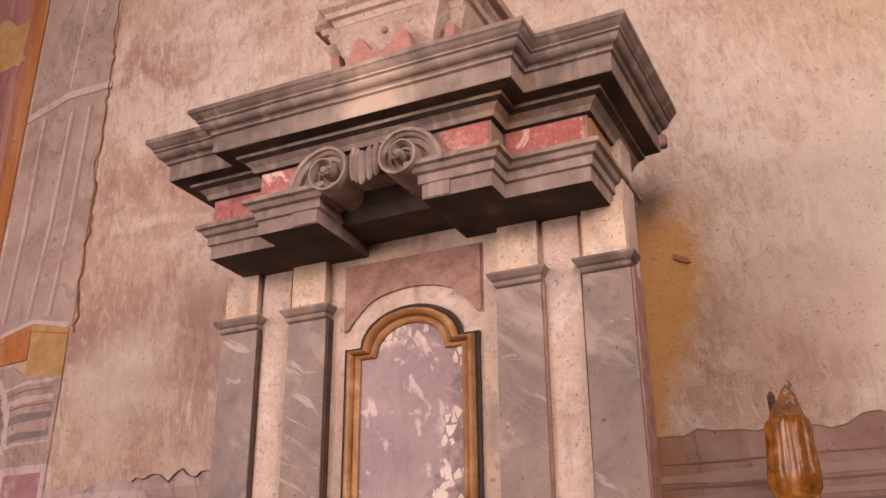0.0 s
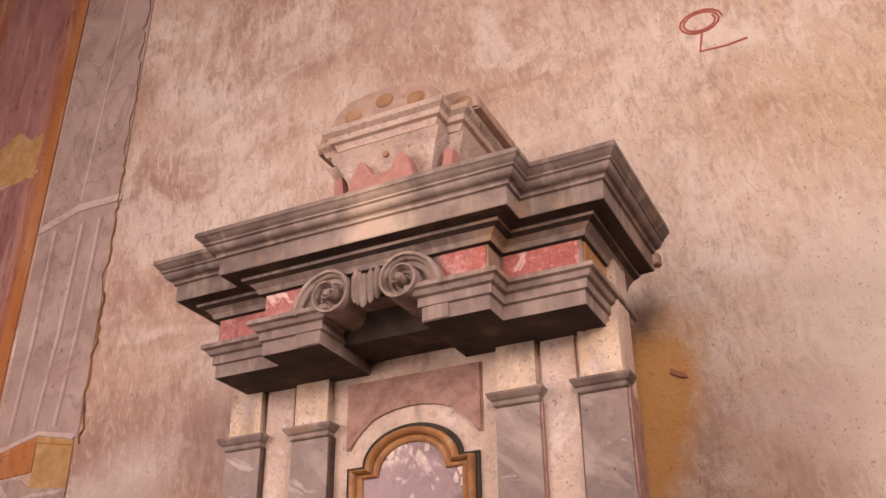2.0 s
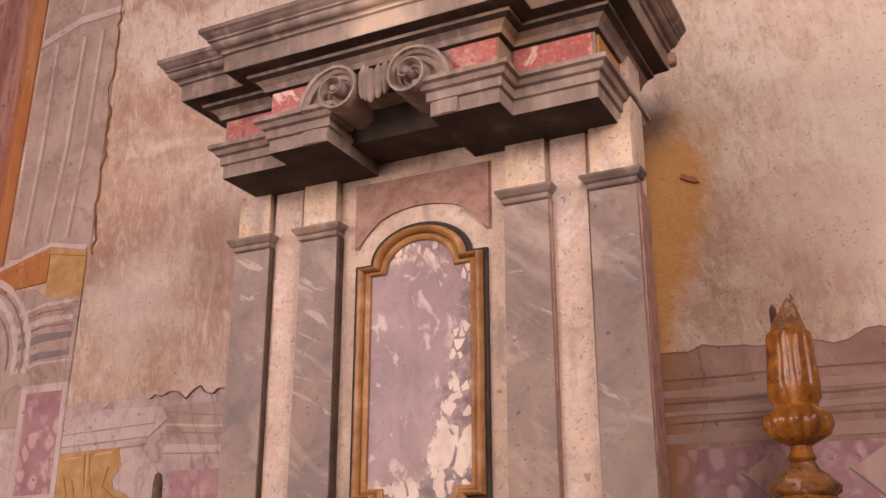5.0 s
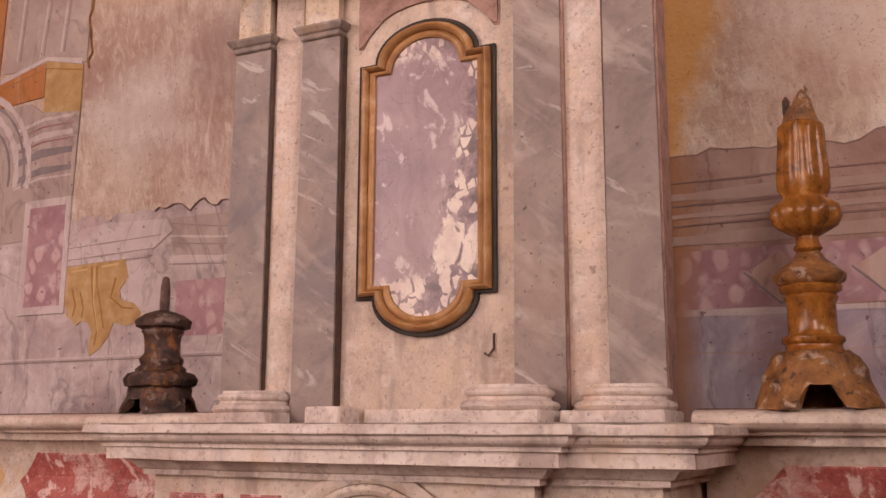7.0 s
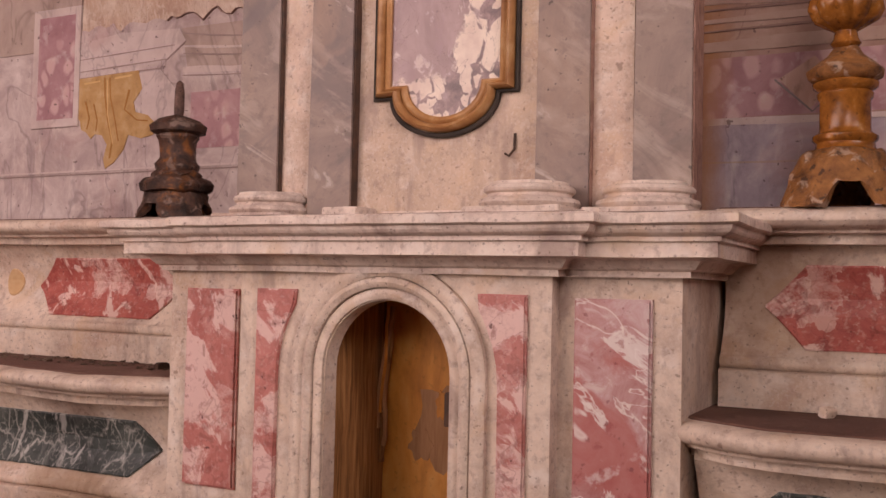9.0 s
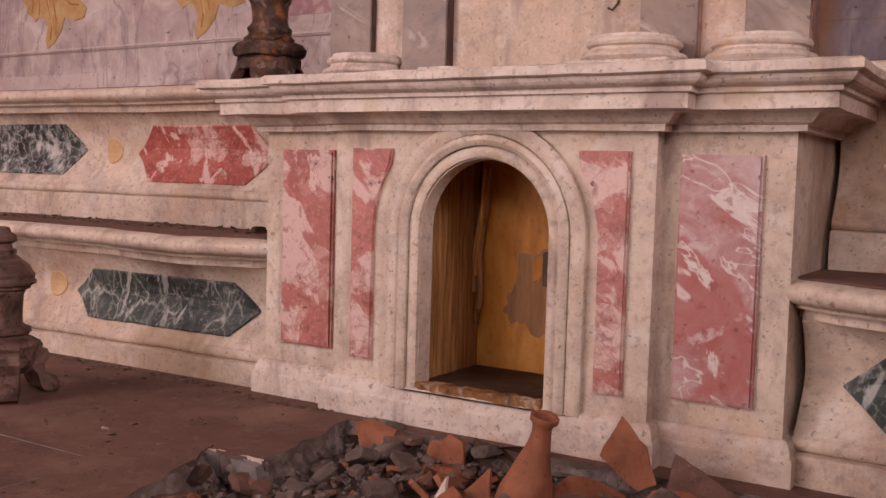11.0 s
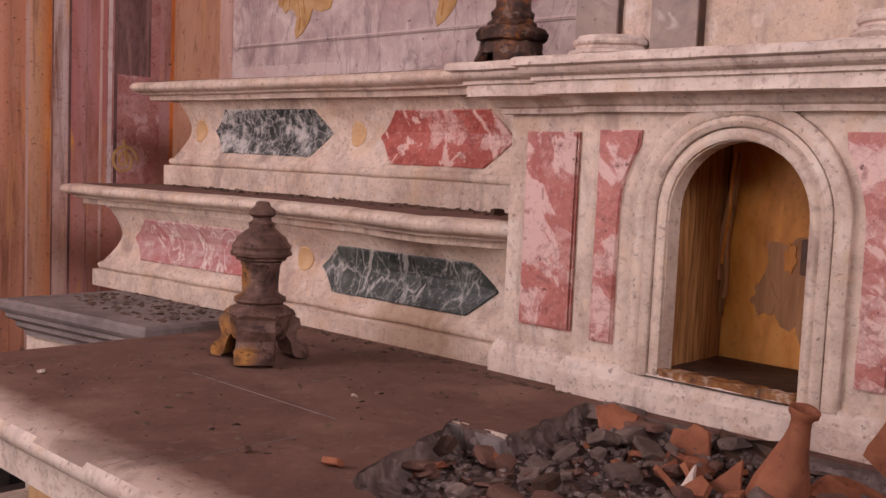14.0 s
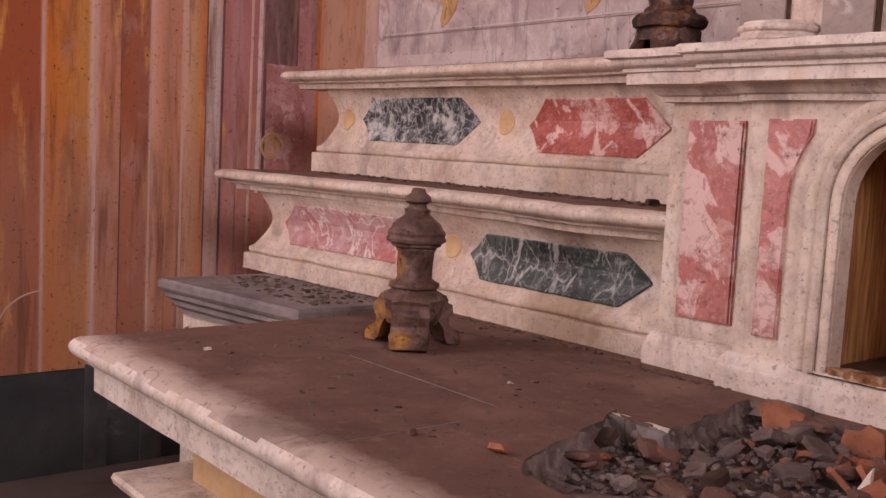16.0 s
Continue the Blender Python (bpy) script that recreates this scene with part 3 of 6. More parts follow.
def potsherd(at, size, turn, seed, curve=0.5):
    """A curved piece of a broken pot, a finger thick, with a ragged outline."""
    rnd = random.Random(seed)
    bm = bmesh.new()
    n = 9
    rim = []
    for i in range(n):
        a = i / n * 2 * math.pi
        r = size * rnd.uniform(0.6, 1.15)
        rim.append((r * math.cos(a), r * math.sin(a) * 0.8))
    rot = Euler([radians(t) for t in turn]).to_matrix()

    def put(x, y, k):
        z = -curve * (x * x) / size * 0.8 + k
        return bm.verts.new(Vector(at) + rot @ Vector((x, y, z)))

    for k in (0.0, 0.012):
        c = put(0, 0, k)
        inner = [put(x * 0.55, y * 0.55, k) for x, y in rim]
        outer = [put(x, y, k) for x, y in rim]
        for i in range(n):
            j = (i + 1) % n
            bm.faces.new((c, inner[i], inner[j]))
            bm.faces.new((inner[i], outer[i], outer[j], inner[j]))
        if k == 0.0:
            low = outer
    for i in range(n):
        j = (i + 1) % n
        bm.faces.new((low[i], low[j], outer[j], outer[i]))
    return bm


def tube(points, r, bm=None, n=8):
    """A round bar along points."""
    bm = bm or bmesh.new()
    rings = []
    pts = [Vector(p) for p in points]
    for i, p in enumerate(pts):
        t = (pts[min(i + 1, len(pts) - 1)] - pts[max(i - 1, 0)]).normalized()
        u = t.cross(Vector((0.31, 0.95, 0.1))).normalized()
        w = t.cross(u)
        rings.append([bm.verts.new(p + (u * math.cos(k / n * 6.2832) + w * math.sin(k / n * 6.2832)) * r) for k in range(n)])
    for a, b in zip(rings, rings[1:]):
        for i in range(n):
            bm.faces.new((a[i], a[(i + 1) % n], b[(i + 1) % n], b[i]))
    bm.faces.new(rings[0])
    bm.faces.new(rings[-1])
    return bm


def arc(cx, cz, r, a0, a1, n):
    return [(cx + r * math.cos(radians(a0 + (a1 - a0) * i / n)), cz + r * math.sin(radians(a0 + (a1 - a0) * i / n))) for i in range(n + 1)]


# ---- the shell of the church ----
WALL_Y, WEST_X, EAST_X, SOUTH_Y, TOP = 0.753, -3.4, 4.5, -7.0, 6.5


def holed_wall(along, x0, x1, face, back, holes):
    """A wall with openings: pieces round each hole (a0, a1, z0, z1), along x or y."""
    bm = bmesh.new()
    cuts = sorted({x0, x1, *[h[0] for h in holes], *[h[1] for h in holes]})
    for a, b in zip(cuts, cuts[1:]):
        spans = [(h[2], h[3]) for h in holes if h[0] <= a and b <= h[1]]
        zs = [0.0]
        for lo, hi in sorted(spans):
            zs += [lo, hi]
        zs.append(TOP)
        for lo, hi in zip(zs[::2], zs[1::2]):
            if hi - lo > 0.001:
                box(a, b, face, back, lo, hi, bm=bm) if along == "x" else box(face, back, a, b, lo, hi, bm=bm)
    return bm


wall_north = solo("wall_north", box(WEST_X - 0.4, EAST_X + 0.4, WALL_Y, WALL_Y + 0.4, 0, TOP), M_PLASTER, "mottled pinkish old plaster wall behind the altar", "wall", kind="structure")
wall_west = solo("wall_west", holed_wall("y", SOUTH_Y, WALL_Y - 0.003, WEST_X - 0.4, WEST_X, [(-5.1, -3.1, 2.5, 4.7)]), M_NAVE, "side wall painted with faded orange and pink stripes", "wall", kind="structure")
wall_east = solo("wall_east", holed_wall("y", SOUTH_Y, WALL_Y, EAST_X, EAST_X + 0.4, [(-3.3, -1.9, 3.4, 5.2)]), M_NAVE, "plain plastered nave wall with an added window opening", "wall", kind="structure")
wall_south = solo("wall_south", holed_wall("x", WEST_X, EAST_X, SOUTH_Y, SOUTH_Y - 0.4, [(2.0, 3.8, 3.5, 5.9), (-2.8, -1.0, 0.0, 3.5)]), M_NAVE, "plain plastered nave wall with a door and a high window", "wall", kind="structure")
floor = solo("floor", box(WEST_X - 0.4, EAST_X + 0.4, SOUTH_Y - 0.4, WALL_Y + 0.4, -0.2, 0.0), M_FLOOR, "worn stone church floor", "floor", kind="structure")
ceiling = solo("ceiling", box(WEST_X - 0.4, EAST_X + 0.4, SOUTH_Y - 0.4, WALL_Y + 0.4, TOP, TOP + 0.2), M_NAVE, "plain plastered ceiling", "ceiling", kind="structure")
ground = solo("ground", box(-60, 60, -80, 40, -0.6, -0.25), M_FLOOR, "bare ground outside the church", "ground", kind="structure")
# ---- the altar: tabernacle ----
WY, HC, HW = 0.04, 0.38, 0.625          # set-back of the wings, half widths of the middle and of the whole
TAB = [(-HW, 0.5), (-HW, WY), (-HC, WY), (-HC, 0.0), (HC, 0.0), (HC, WY), (HW, WY), (HW, 0.5)]
OPEN_R, SPRING, SILL, CROWN_X = 0.153, 1.43, 1.088, 0.008

tabernacle = thing("tabernacle", "cream marble tabernacle with red marble panels and an empty arched niche", "tabernacle", (0, 0.1, 1.0))


def tabernacle_body():
    bm = bmesh.new()
    # the face with the arched opening
    outline = [(-HC, 1.07), (-HC, 1.65), (HC, 1.65), (HC, 1.07), (CROWN_X + OPEN_R, 1.07)]
    outline += arc(CROWN_X, SPRING, OPEN_R, 0, 180, 20) + [(CROWN_X - OPEN_R, 1.07)]
    slab(outline, 0.0, 0.045, bm)
    return bm


part("body", tabernacle_body(), M_CREAM, tabernacle)
for s in (-1, 1):
    part("wing", box(s * HC, s * HW, WY, 0.5, 1.07, 1.65), M_CREAM, tabernacle)
part("back_wall", box(-HC, HC, 0.40, 0.5, 1.07, 1.65), M_CREAM, tabernacle)
BASE_PROFILE = [(0.024, 0.995), (0.024, 1.048), (0.022, 1.052)] + round_over(0.019, 1.053, 0.003, 1.083, 6, -1) + [(0.0, 1.084)]
part("plinth", moulded(TAB, BASE_PROFILE, 0.52), M_BASE, tabernacle, "worn pale marble plinth")
TOP_PROFILE = [(0.004, 1.640), (0.02, 1.640), (0.02, 1.652), (0.03, 1.656), (0.044, 1.672), (0.056, 1.676), (0.082, 1.677), (0.082, 1.704)]
TOP_PROFILE += [(0.09, 1.706), (0.09, 1.714)] + round_over(0.092, 1.716, 0.112, 1.734, 4, 1) + [(0.120, 1.736), (0.124, 1.738), (0.124, 1.752), (0.118, 1.757)]
part("cornice", rough_up(cut_finer(moulded(TAB, TOP_PROFILE, 0.6), 0.12), 0.0022, 17), M_BASE, tabernacle, "moulded pale marble cornice with chipped edges")


part("dust_layer", rough_up(cut_finer(moulded(TAB, [(0.104, 1.752), (0.092, 1.7605)], 0.6), 0.10), 0.003, 13), M_GRIME, tabernacle, "thin grey-brown dust on the cornice")


def arch_ring(r0, r1, y0, y1, mid):
    outer, inner = [], []
    for k, r in ((0, r1), (1, r0)):
        pts = [(CROWN_X + r, SILL - 0.012)] + arc(CROWN_X, SPRING, r, 0, 180, 24) + [(CROWN_X - r, SILL - 0.012)]
        (outer if k == 0 else inner).extend(pts)
    return band(outer, inner, y0, y1, mid=mid)


arch = part("arch_moulding", arch_ring(OPEN_R + 0.052, OPEN_R + 0.084, -0.012, 0.01, 0.006), M_CREAM, tabernacle, "rounded marble mouldings round the niche", 40)
part("arch_moulding", arch_ring(OPEN_R + 0.028, OPEN_R + 0.05, -0.016, 0.01, 0.007), M_CREAM, tabernacle, smooth=40)
part("arch_moulding", arch_ring(OPEN_R + 0.003, OPEN_R + 0.026, -0.008, 0.01, 0.004), M_CREAM, tabernacle, smooth=40)

# inlaid panels: two on the middle block with a curved inner edge, two on the wings
for side in (-1, 1):
    R = OPEN_R + 0.11
    edge = [(side * 0.33, 1.128), (side * 0.33, 1.602), (side * 0.222, 1.602)]
    edge += [(CROWN_X * 0 + side * (0.008 + R * math.cos(radians(a))), SPRING - 0.01 + R * math.sin(radians(a))) for a in (34, 26, 18, 9, 0)]
    edge += [(side * 0.27, 1.128)]
    part("inlay_panel", slab(edge if side > 0 else edge[::-1], -0.011, 0.01, bevel=0.004), M_REDPALE, tabernacle, "pale red marble inlay with a curved edge")
    x0, x1 = sorted((side * 0.415, side * 0.57))
    part("inlay_panel", slab([(x0, 1.13), (x1, 1.13), (x1, 1.598), (x0, 1.598)], WY - 0.012, WY + 0.01, bevel=0.005), M_REDPALE if side < 0 else M_PINK, tabernacle, "mottled red marble inlay" if side < 0 else "white-veined pink marble inlay")

# the niche lining of painted wood
part("back_board", box(-0.19, 0.21, 0.282, 0.30, SILL, 1.62), M_YWOOD, tabernacle, "peeling yellow-painted back board")
part("side_board", rough_up(cut_finer(box(CROWN_X - OPEN_R - 0.03, CROWN_X - OPEN_R - 0.014, 0.047, 0.282, SILL, 1.62), 0.05), 0.003, 20), M_WOOD, tabernacle, "grained brown side board")
part("side_board", box(CROWN_X + OPEN_R + 0.014, CROWN_X + OPEN_R + 0.03, 0.047, 0.282, SILL, 1.62), M_WOOD, tabernacle)
part("niche_ceiling", box(-0.19, 0.20, 0.047, 0.30, 1.60, 1.63), M_WOOD, tabernacle)
part("niche_floor", box(-0.18, 0.20, 0.024, 0.285, SILL - 0.02, SILL), M_IRON, tabernacle, "dark dirty niche floor")
part("gilt_sill", rough_up(cut_finer(box(CROWN_X - OPEN_R, CROWN_X + OPEN_R, -0.012, 0.022, SILL - 0.015, SILL + 0.006, 0.003), 0.02), 0.008, 45), M_AMBER, tabernacle, "worn gilt sill edge")
for k, (dx, rad, mt) in enumerate(((0.0, 0.008, M_WOOD), (0.011, 0.006, M_BAREWOOD), (-0.011, 0.005, M_BAREWOOD), (0.004, 0.004, M_YWOOD))):
    fall = [(-0.135 + dx * (0.5 + 0.5 * math.cos(i * 0.35 + k)) + 0.008 * noise.noise(Vector((i * 0.16, 3 * k, 0))) - 0.0012 * i, 0.262 - 0.004 * k, 1.565 - i * (0.0235 - 0.0025 * k)) for i in range(17)]
    part("torn_strip", rough_up(tube(fall, rad), 0.003, 30), mt, tabernacle, "torn strips of lining hanging in the corner", 60)
rnd = random.Random(3)
for k, (px, pz, rx, rz, mt) in enumerate(((0.02, 1.285, 0.085, 0.10, M_BAREWOOD), (-0.055, 1.235, 0.030, 0.035, M_BAREWOOD), (0.085, 1.20, 0.060, 0.12, M_BAREWOOD), (0.0, 1.335, 0.014, 0.032, M_YWOOD))):
    flake = []
    for a in range(26):
        f = 1 + 0.16 * math.sin(a * 1.45 + k) + rnd.uniform(-0.10, 0.10)
        flake.append((px + rx * f * math.cos(a / 26 * 6.2832), pz + rz * f * math.sin(a / 26 * 6.2832)))
    part("bare_patch" if k < 3 else "paint_flake", slab(flake, 0.2805 - 0.0015 * k, 0.2815), mt, tabernacle, "patch of bare wood where paint peeled" if k < 3 else "last flake of yellow paint")
part("hinge", box(CROWN_X + OPEN_R - 0.022, CROWN_X + OPEN_R + 0.004, 0.018, 0.055, 1.325, 1.395, 0.002), M_IRON, tabernacle, "rusty iron hinge plate")

# ---- the steps on both sides of the tabernacle ----
G1 = [(-2.62, 0.3), (-2.62, -0.01), (-2.2, 0.045), (-1.8, 0.085), (-1.4, 0.10), (-1.2, 0.09), (-1.0, 0.062), (-0.88, 0.052), (-0.80, 0.060), (-0.735, 0.084), (-0.68, 0.124), (-HW, 0.178)]
G2 = [(-2.72, 0.5), (-2.72, 0.315), (-2.3, 0.335), (-1.8, 0.36), (-1.4, 0.355), (-1.0, 0.345), (-HW, 0.335)]


F1 = [(-2.55, 0.3), (-2.55, -0.01), (-2.2, 0.015), (-1.8, 0.045), (-1.4, 0.075), (-1.0, 0.085), (-0.7, 0.090), (-HW, 0.095)]

F2 = [(-2.62, 0.5), (-2.62, 0.325), (-2.3, 0.335), (-1.8, 0.36), (-1.4, 0.355), (-1.0, 0.345), (-HW, 0.335)]


def mirror(plan):
    return [(-x, y) for x, y in plan[::-1]]


def apart(plan):
    """Opens a finger-wide gap between a step and the tabernacle."""
    return [(x + 0.014 if x == HW else x, y) for x, y in plan]


def hollow_out(f):
    """How far the hollow face of a step stands out at the share f of its height."""
    return 0.018 - 0.052 * math.sin(min(1.0, f * 1.7) * math.pi * 0.5) + 0.105 * max(0.0, f - 0.42) ** 1.7


def step_profile(z0, z1, foot):
    p = [(0.045, z0), (0.045, z0 + foot - 0.003), (0.042, z0 + foot)] + torus_step(0.020, z0 + foot + 0.002, z0 + foot + 0.030, 6, 0.012)
    za, zb = z0 + foot + 0.032, z1 - 0.078
    p += [(hollow_out(i / 12), za + (zb - za) * i / 12) for i in range(13)]
    p += [(0.046, z1 - 0.074), (0.048, z1 - 0.055), (0.070, z1 - 0.052), (0.072, z1 - 0.046)] + torus_step(0.075, z1 - 0.044, z1 - 0.002, 7, 0.03)
    return p + [(0.06, z1)]


def hexagon(x0, x1, z0, z1, tip):
    zm = (z0 + z1) / 2
    return [(x0, zm), (x0 + tip, z0), (x1 - tip, z0), (x1, zm), (x1 - tip, z1), (x0 + tip, z1)]


def plan_y(plan, x):
    pts = sorted(p for p in plan if p[1] != 0.3 and p[1] != 0.5)
    return float(np.interp(x, [p[0] for p in pts], [p[1] for p in pts]))


def inlay(step, outline, plan, material, label, heights, proud=0.009):
    """A raised inlay that follows the hollow face of a step; heights: foot and head of the hollow."""
    xs, zs = [p[0] for p in outline], [p[1] for p in outline]
    x0, x1, zm = min(xs), max(xs), sum(zs) / len(zs)
    half = len(outline) // 2
    low, high = sorted(outline[: half + 1]), sorted(outline[half:] + outline[:1])
    if sum(p[1] for p in low) / len(low) > sum(p[1] for p in high) / len(high):
        low, high = high, low
    bm = bmesh.new()
    cols = []
    for x in sorted({*[p[0] for p in outline], *[x0 + (x1 - x0) * i / 24 for i in range(1, 24)]}):
        za, zb = (float(np.interp(x, [p[0] for p in line], [p[1] for p in line])) for line in (low, high))
        chip = 0.003 * noise.noise(Vector((x * 31, zm * 7, 1)))
        za, zb = za + chip, zb - chip * 0.7
        if zb - za < 0.004:
            za, zb = zm - 0.002, zm + 0.002
        e = min(0.004, (zb - za) / 4)
        rim = [(za, -0.02), (za, proud - 0.003), (za + e, proud)] + [(za + (zb - za) * k / 5, proud) for k in (1, 2, 3, 4)] + [(zb - e, proud), (zb, proud - 0.003), (zb, -0.02)]
        face = plan_y(plan, x)
        cols.append([bm.verts.new((x, face - hollow_out((z - heights[0]) / (heights[1] - heights[0])) - o, z)) for z, o in rim])
    for a, b in zip(cols, cols[1:]):
        for k in range(len(a) - 1):
            bm.faces.new((a[k], b[k], b[k + 1], a[k + 1]))
    bm.faces.new(cols[0])
    bm.faces.new(cols[-1])
    part("inlay_panel", bm, material, step, label)


def disc(step, x, z, r, plan, heights):
    pts = [(x + r * math.cos(a * math.pi / 9), z + 1.15 * r * math.sin(a * math.pi / 9)) for a in range(18)]
    inlay(step, pts, plan, M_OCHRE, "small ochre inlay disc", heights, 0.004)


for side, where in ((-1, "left"), (1, "right")):
    g1, g2 = (G1, G2) if side < 0 else (apart(mirror(G1)), apart(mirror(G2)))
    z1low, z1top, z2top = 0.995, 1.375, 1.79
    lower = thing("altar_step", "lower curved cream marble altar step with inlaid panels", "altar step", (side * 1.5, 0.3, 1.0), "altar steps")
    f1 = F1 if side < 0 else apart(mirror(F1))
    prof = step_profile(z1low, z1top, 0.062)
    cut = [i for i, p in enumerate(prof) if p[1] > z1top - 0.0745][0]
    part("body", rough_up(cut_finer(moulded(f1, prof[:cut] + [(0.0, z1top - 0.06)], 0.74), 0.2), 0.003, 8), M_CREAM, lower, smooth=35)
    part("lip", rough_up(cut_finer(moulded(g1, [(-0.06, z1top - 0.0742)] + prof[cut:], 0.74), 0.2), 0.003, 8), M_CREAM, lower, "rounded projecting lip of the step", 35)
    part("dust_layer", moulded(g1, [(0.068, z1top - 0.004), (0.055, z1top + 0.003)], 0.74), M_DUST, lower, "brown dust lying on the step")
    upper = thing("altar_step", "upper cream marble altar step with inlaid panels", "altar step", (side * 1.5, 0.5, 1.38), "altar steps")
    f2 = F2 if side < 0 else apart(mirror(F2))
    prof2 = step_profile(z1top + 0.004, z2top, 0.078)
    cut = [i for i, p in enumerate(prof2) if p[1] > z2top - 0.0745][0]
    part("body", rough_up(cut_finer(moulded(f2, prof2[:cut] + [(0.0, z2top - 0.06)], 0.74), 0.2), 0.003, 8, 3), M_CREAM, upper, smooth=35)
    part("lip", rough_up(cut_finer(moulded(g2, [(-0.06, z2top - 0.0742)] + prof2[cut:], 0.74), 0.2), 0.003, 8, 3), M_CREAM, upper, "rounded projecting lip of the step", 35)
    part("dust_layer", moulded(g2, [(0.066, z2top - 0.004), (0.050, z2top + 0.003)], 0.74), M_DUST, upper, "brown dust lying on the step")
    s = side
    low_face, high_face = (z1low + 0.094, z1top - 0.078), (z1top + 0.114, z2top - 0.078)

    def hexa(a, b, z0, z1, tip):
        x0, x1 = sorted((s * a, s * b))
        return hexagon(x0, x1, z0, z1, tip)

    inlay(lower, hexa(0.712, 1.41, 1.112, 1.252, 0.080), f1, M_GREEN, "white-veined dark green marble inlay", low_face)
    inlay(lower, hexa(1.64, 2.42, 1.112, 1.262, 0.085), f1, M_PINK, "pink veined marble inlay", low_face)
    inlay(upper, hexa(0.890 if s < 0 else 0.722, 1.475, 1.502, 1.676, 0.085), f2, M_RED, "red and white marble inlay", high_face)
    inlay(upper, hexa(1.735, 2.41, 1.515, 1.682, 0.085), f2, M_GREENW, "black and white marble inlay", high_face)
    disc(lower, s * 1.495, 1.195, 0.035, f1, low_face)
    disc(upper, s * 1.595, 1.598, 0.038, f2, high_face)
    disc(upper, s * 2.515, 1.598, 0.038, f2, high_face)

# ---- the table of the altar ----
altar_table = thing("altar_table", "broken marble altar table thick with brown dust", "altar", (0, -0.5, 0.0))
MX, MF, MB, MZ = 1.478, -1.045, 0.06, 1.0
HOLE = [(-0.37, -0.40), (-0.30, -0.43), (-0.22, -0.41), (-0.235, -0.30), (-0.26, -0.18), (-0.29, -0.07), (0.1, -0.062), (0.70, -0.06), (0.66, -0.20),
        (0.58, -0.31), (0.48, -0.42), (0.38, -0.55), (0.27, -0.70), (0.14, -0.86), (-0.10, -0.85), (-0.20, -0.83), (-0.27, -0.66), (-0.31, -0.52)]


def table_top():
    bm = bmesh.new()
    outer = [(-MX + 0.007, MF + 0.007), (MX - 0.007, MF + 0.007), (MX - 0.007, MB), (-MX + 0.007, MB)]
    hole = []
    for i, (x, y) in enumerate(HOLE):
        nx, ny = HOLE[(i + 1) % len(HOLE)]
        for k in range(3):
            f = k / 3
            hole.append((x + (nx - x) * f + 0.008 * math.sin(i * 5.1 + k * 2.3), y + (ny - y) * f + 0.008 * math.cos(i * 3.7 + k * 4.1)))
    edges = []
    for loop in (outer, hole):
        vs = [bm.verts.new((x, y, MZ)) for x, y in loop]
        edges += [bm.edges.new((vs[i], vs[(i + 1) % len(vs)])) for i in range(len(vs))]
    bmesh.ops.triangle_fill(bm, use_beauty=True, use_dissolve=False, edges=edges)
    top = list(bm.faces)
    down = bmesh.ops.extrude_face_region(bm, geom=top)["geom"]
    for v in (g for g in down if isinstance(g, bmesh.types.BMVert)):
        v.co.z = MZ - 0.055
        v.co += noise.noise_vector(v.co * 20) * 0.012 if abs(v.co.x) < 1 and v.co.y > -0.95 and v.co.y < 0 else Vector()
    for f in bm.faces:
        f.material_index = 0 if f.calc_center_median().z > MZ - 0.004 else 1
    return bm


part("table_top", table_top(), [M_DUST, M_RUBBLE], altar_table, "dust-covered top slab with a broken hole")
EDGE = [(-MX, 0.05), (-MX, MF), (MX, MF), (MX, 0.05)]
EDGE_PROFILE = [(-0.02, 0.86), (0.0, 0.862), (0.0, 0.925), (0.012, 0.928), (0.012, 0.938)] + torus_step(0.014, 0.94, 0.998, 8, 0.034) + [(0.0, 1.0005), (-0.018, 0.9990), (-0.022, 0.98)]
edge = rough_up(cut_finer(moulded(EDGE, EDGE_PROFILE), 0.15), 0.002, 12)
bmesh.ops.recalc_face_normals(edge, faces=edge.faces)
for f in edge.faces:
    f.material_index = 1 if abs(f.normal.z) > 0.62 and f.calc_center_median().z > 0.98 else 0
part("table_edge", edge, [M_BASE, M_DUST], altar_table, "rounded pale marble table edge", 40)
BODY = [(-1.28, 0.0), (-1.28, -0.86), (1.28, -0.86), (1.28, 0.0)]
part("base", moulded(BODY, [(0.10, 0.0), (0.10, 0.16), (0.04, 0.2), (0.0, 0.22), (0.0, 0.58), (0.06, 0.60), (0.13, 0.625), (0.15, 0.635), (0.155, 0.65), (0.15, 0.662), (0.0, 0.668), (0.0, 0.90)], 0.7), M_CREAM, altar_table, "moulded marble altar base")
for s in (-1, 1):
    part("base_panel", slab([(s * 1.22, 0.26), (s * 1.22, 0.55), (s * 0.9, 0.55), (s * 0.9, 0.26)][::s], -0.868, -0.85, bevel=0.004), M_OCHRE, altar_table, "ochre marble panel")
part("base_strip", box(-1.27, 1.27, -0.875, -0.5, 0.668, 0.862), M_OCHRE, altar_table, "ochre marble strip under the table")
part("crater_bed", rough_up(cut_finer(box(-0.55, 0.75, -1.0, -0.04, 0.90, 0.935), 0.05), 0.03, 9), M_RUBBLE, altar_table, "grey mortar bed under the broken slab", 60)

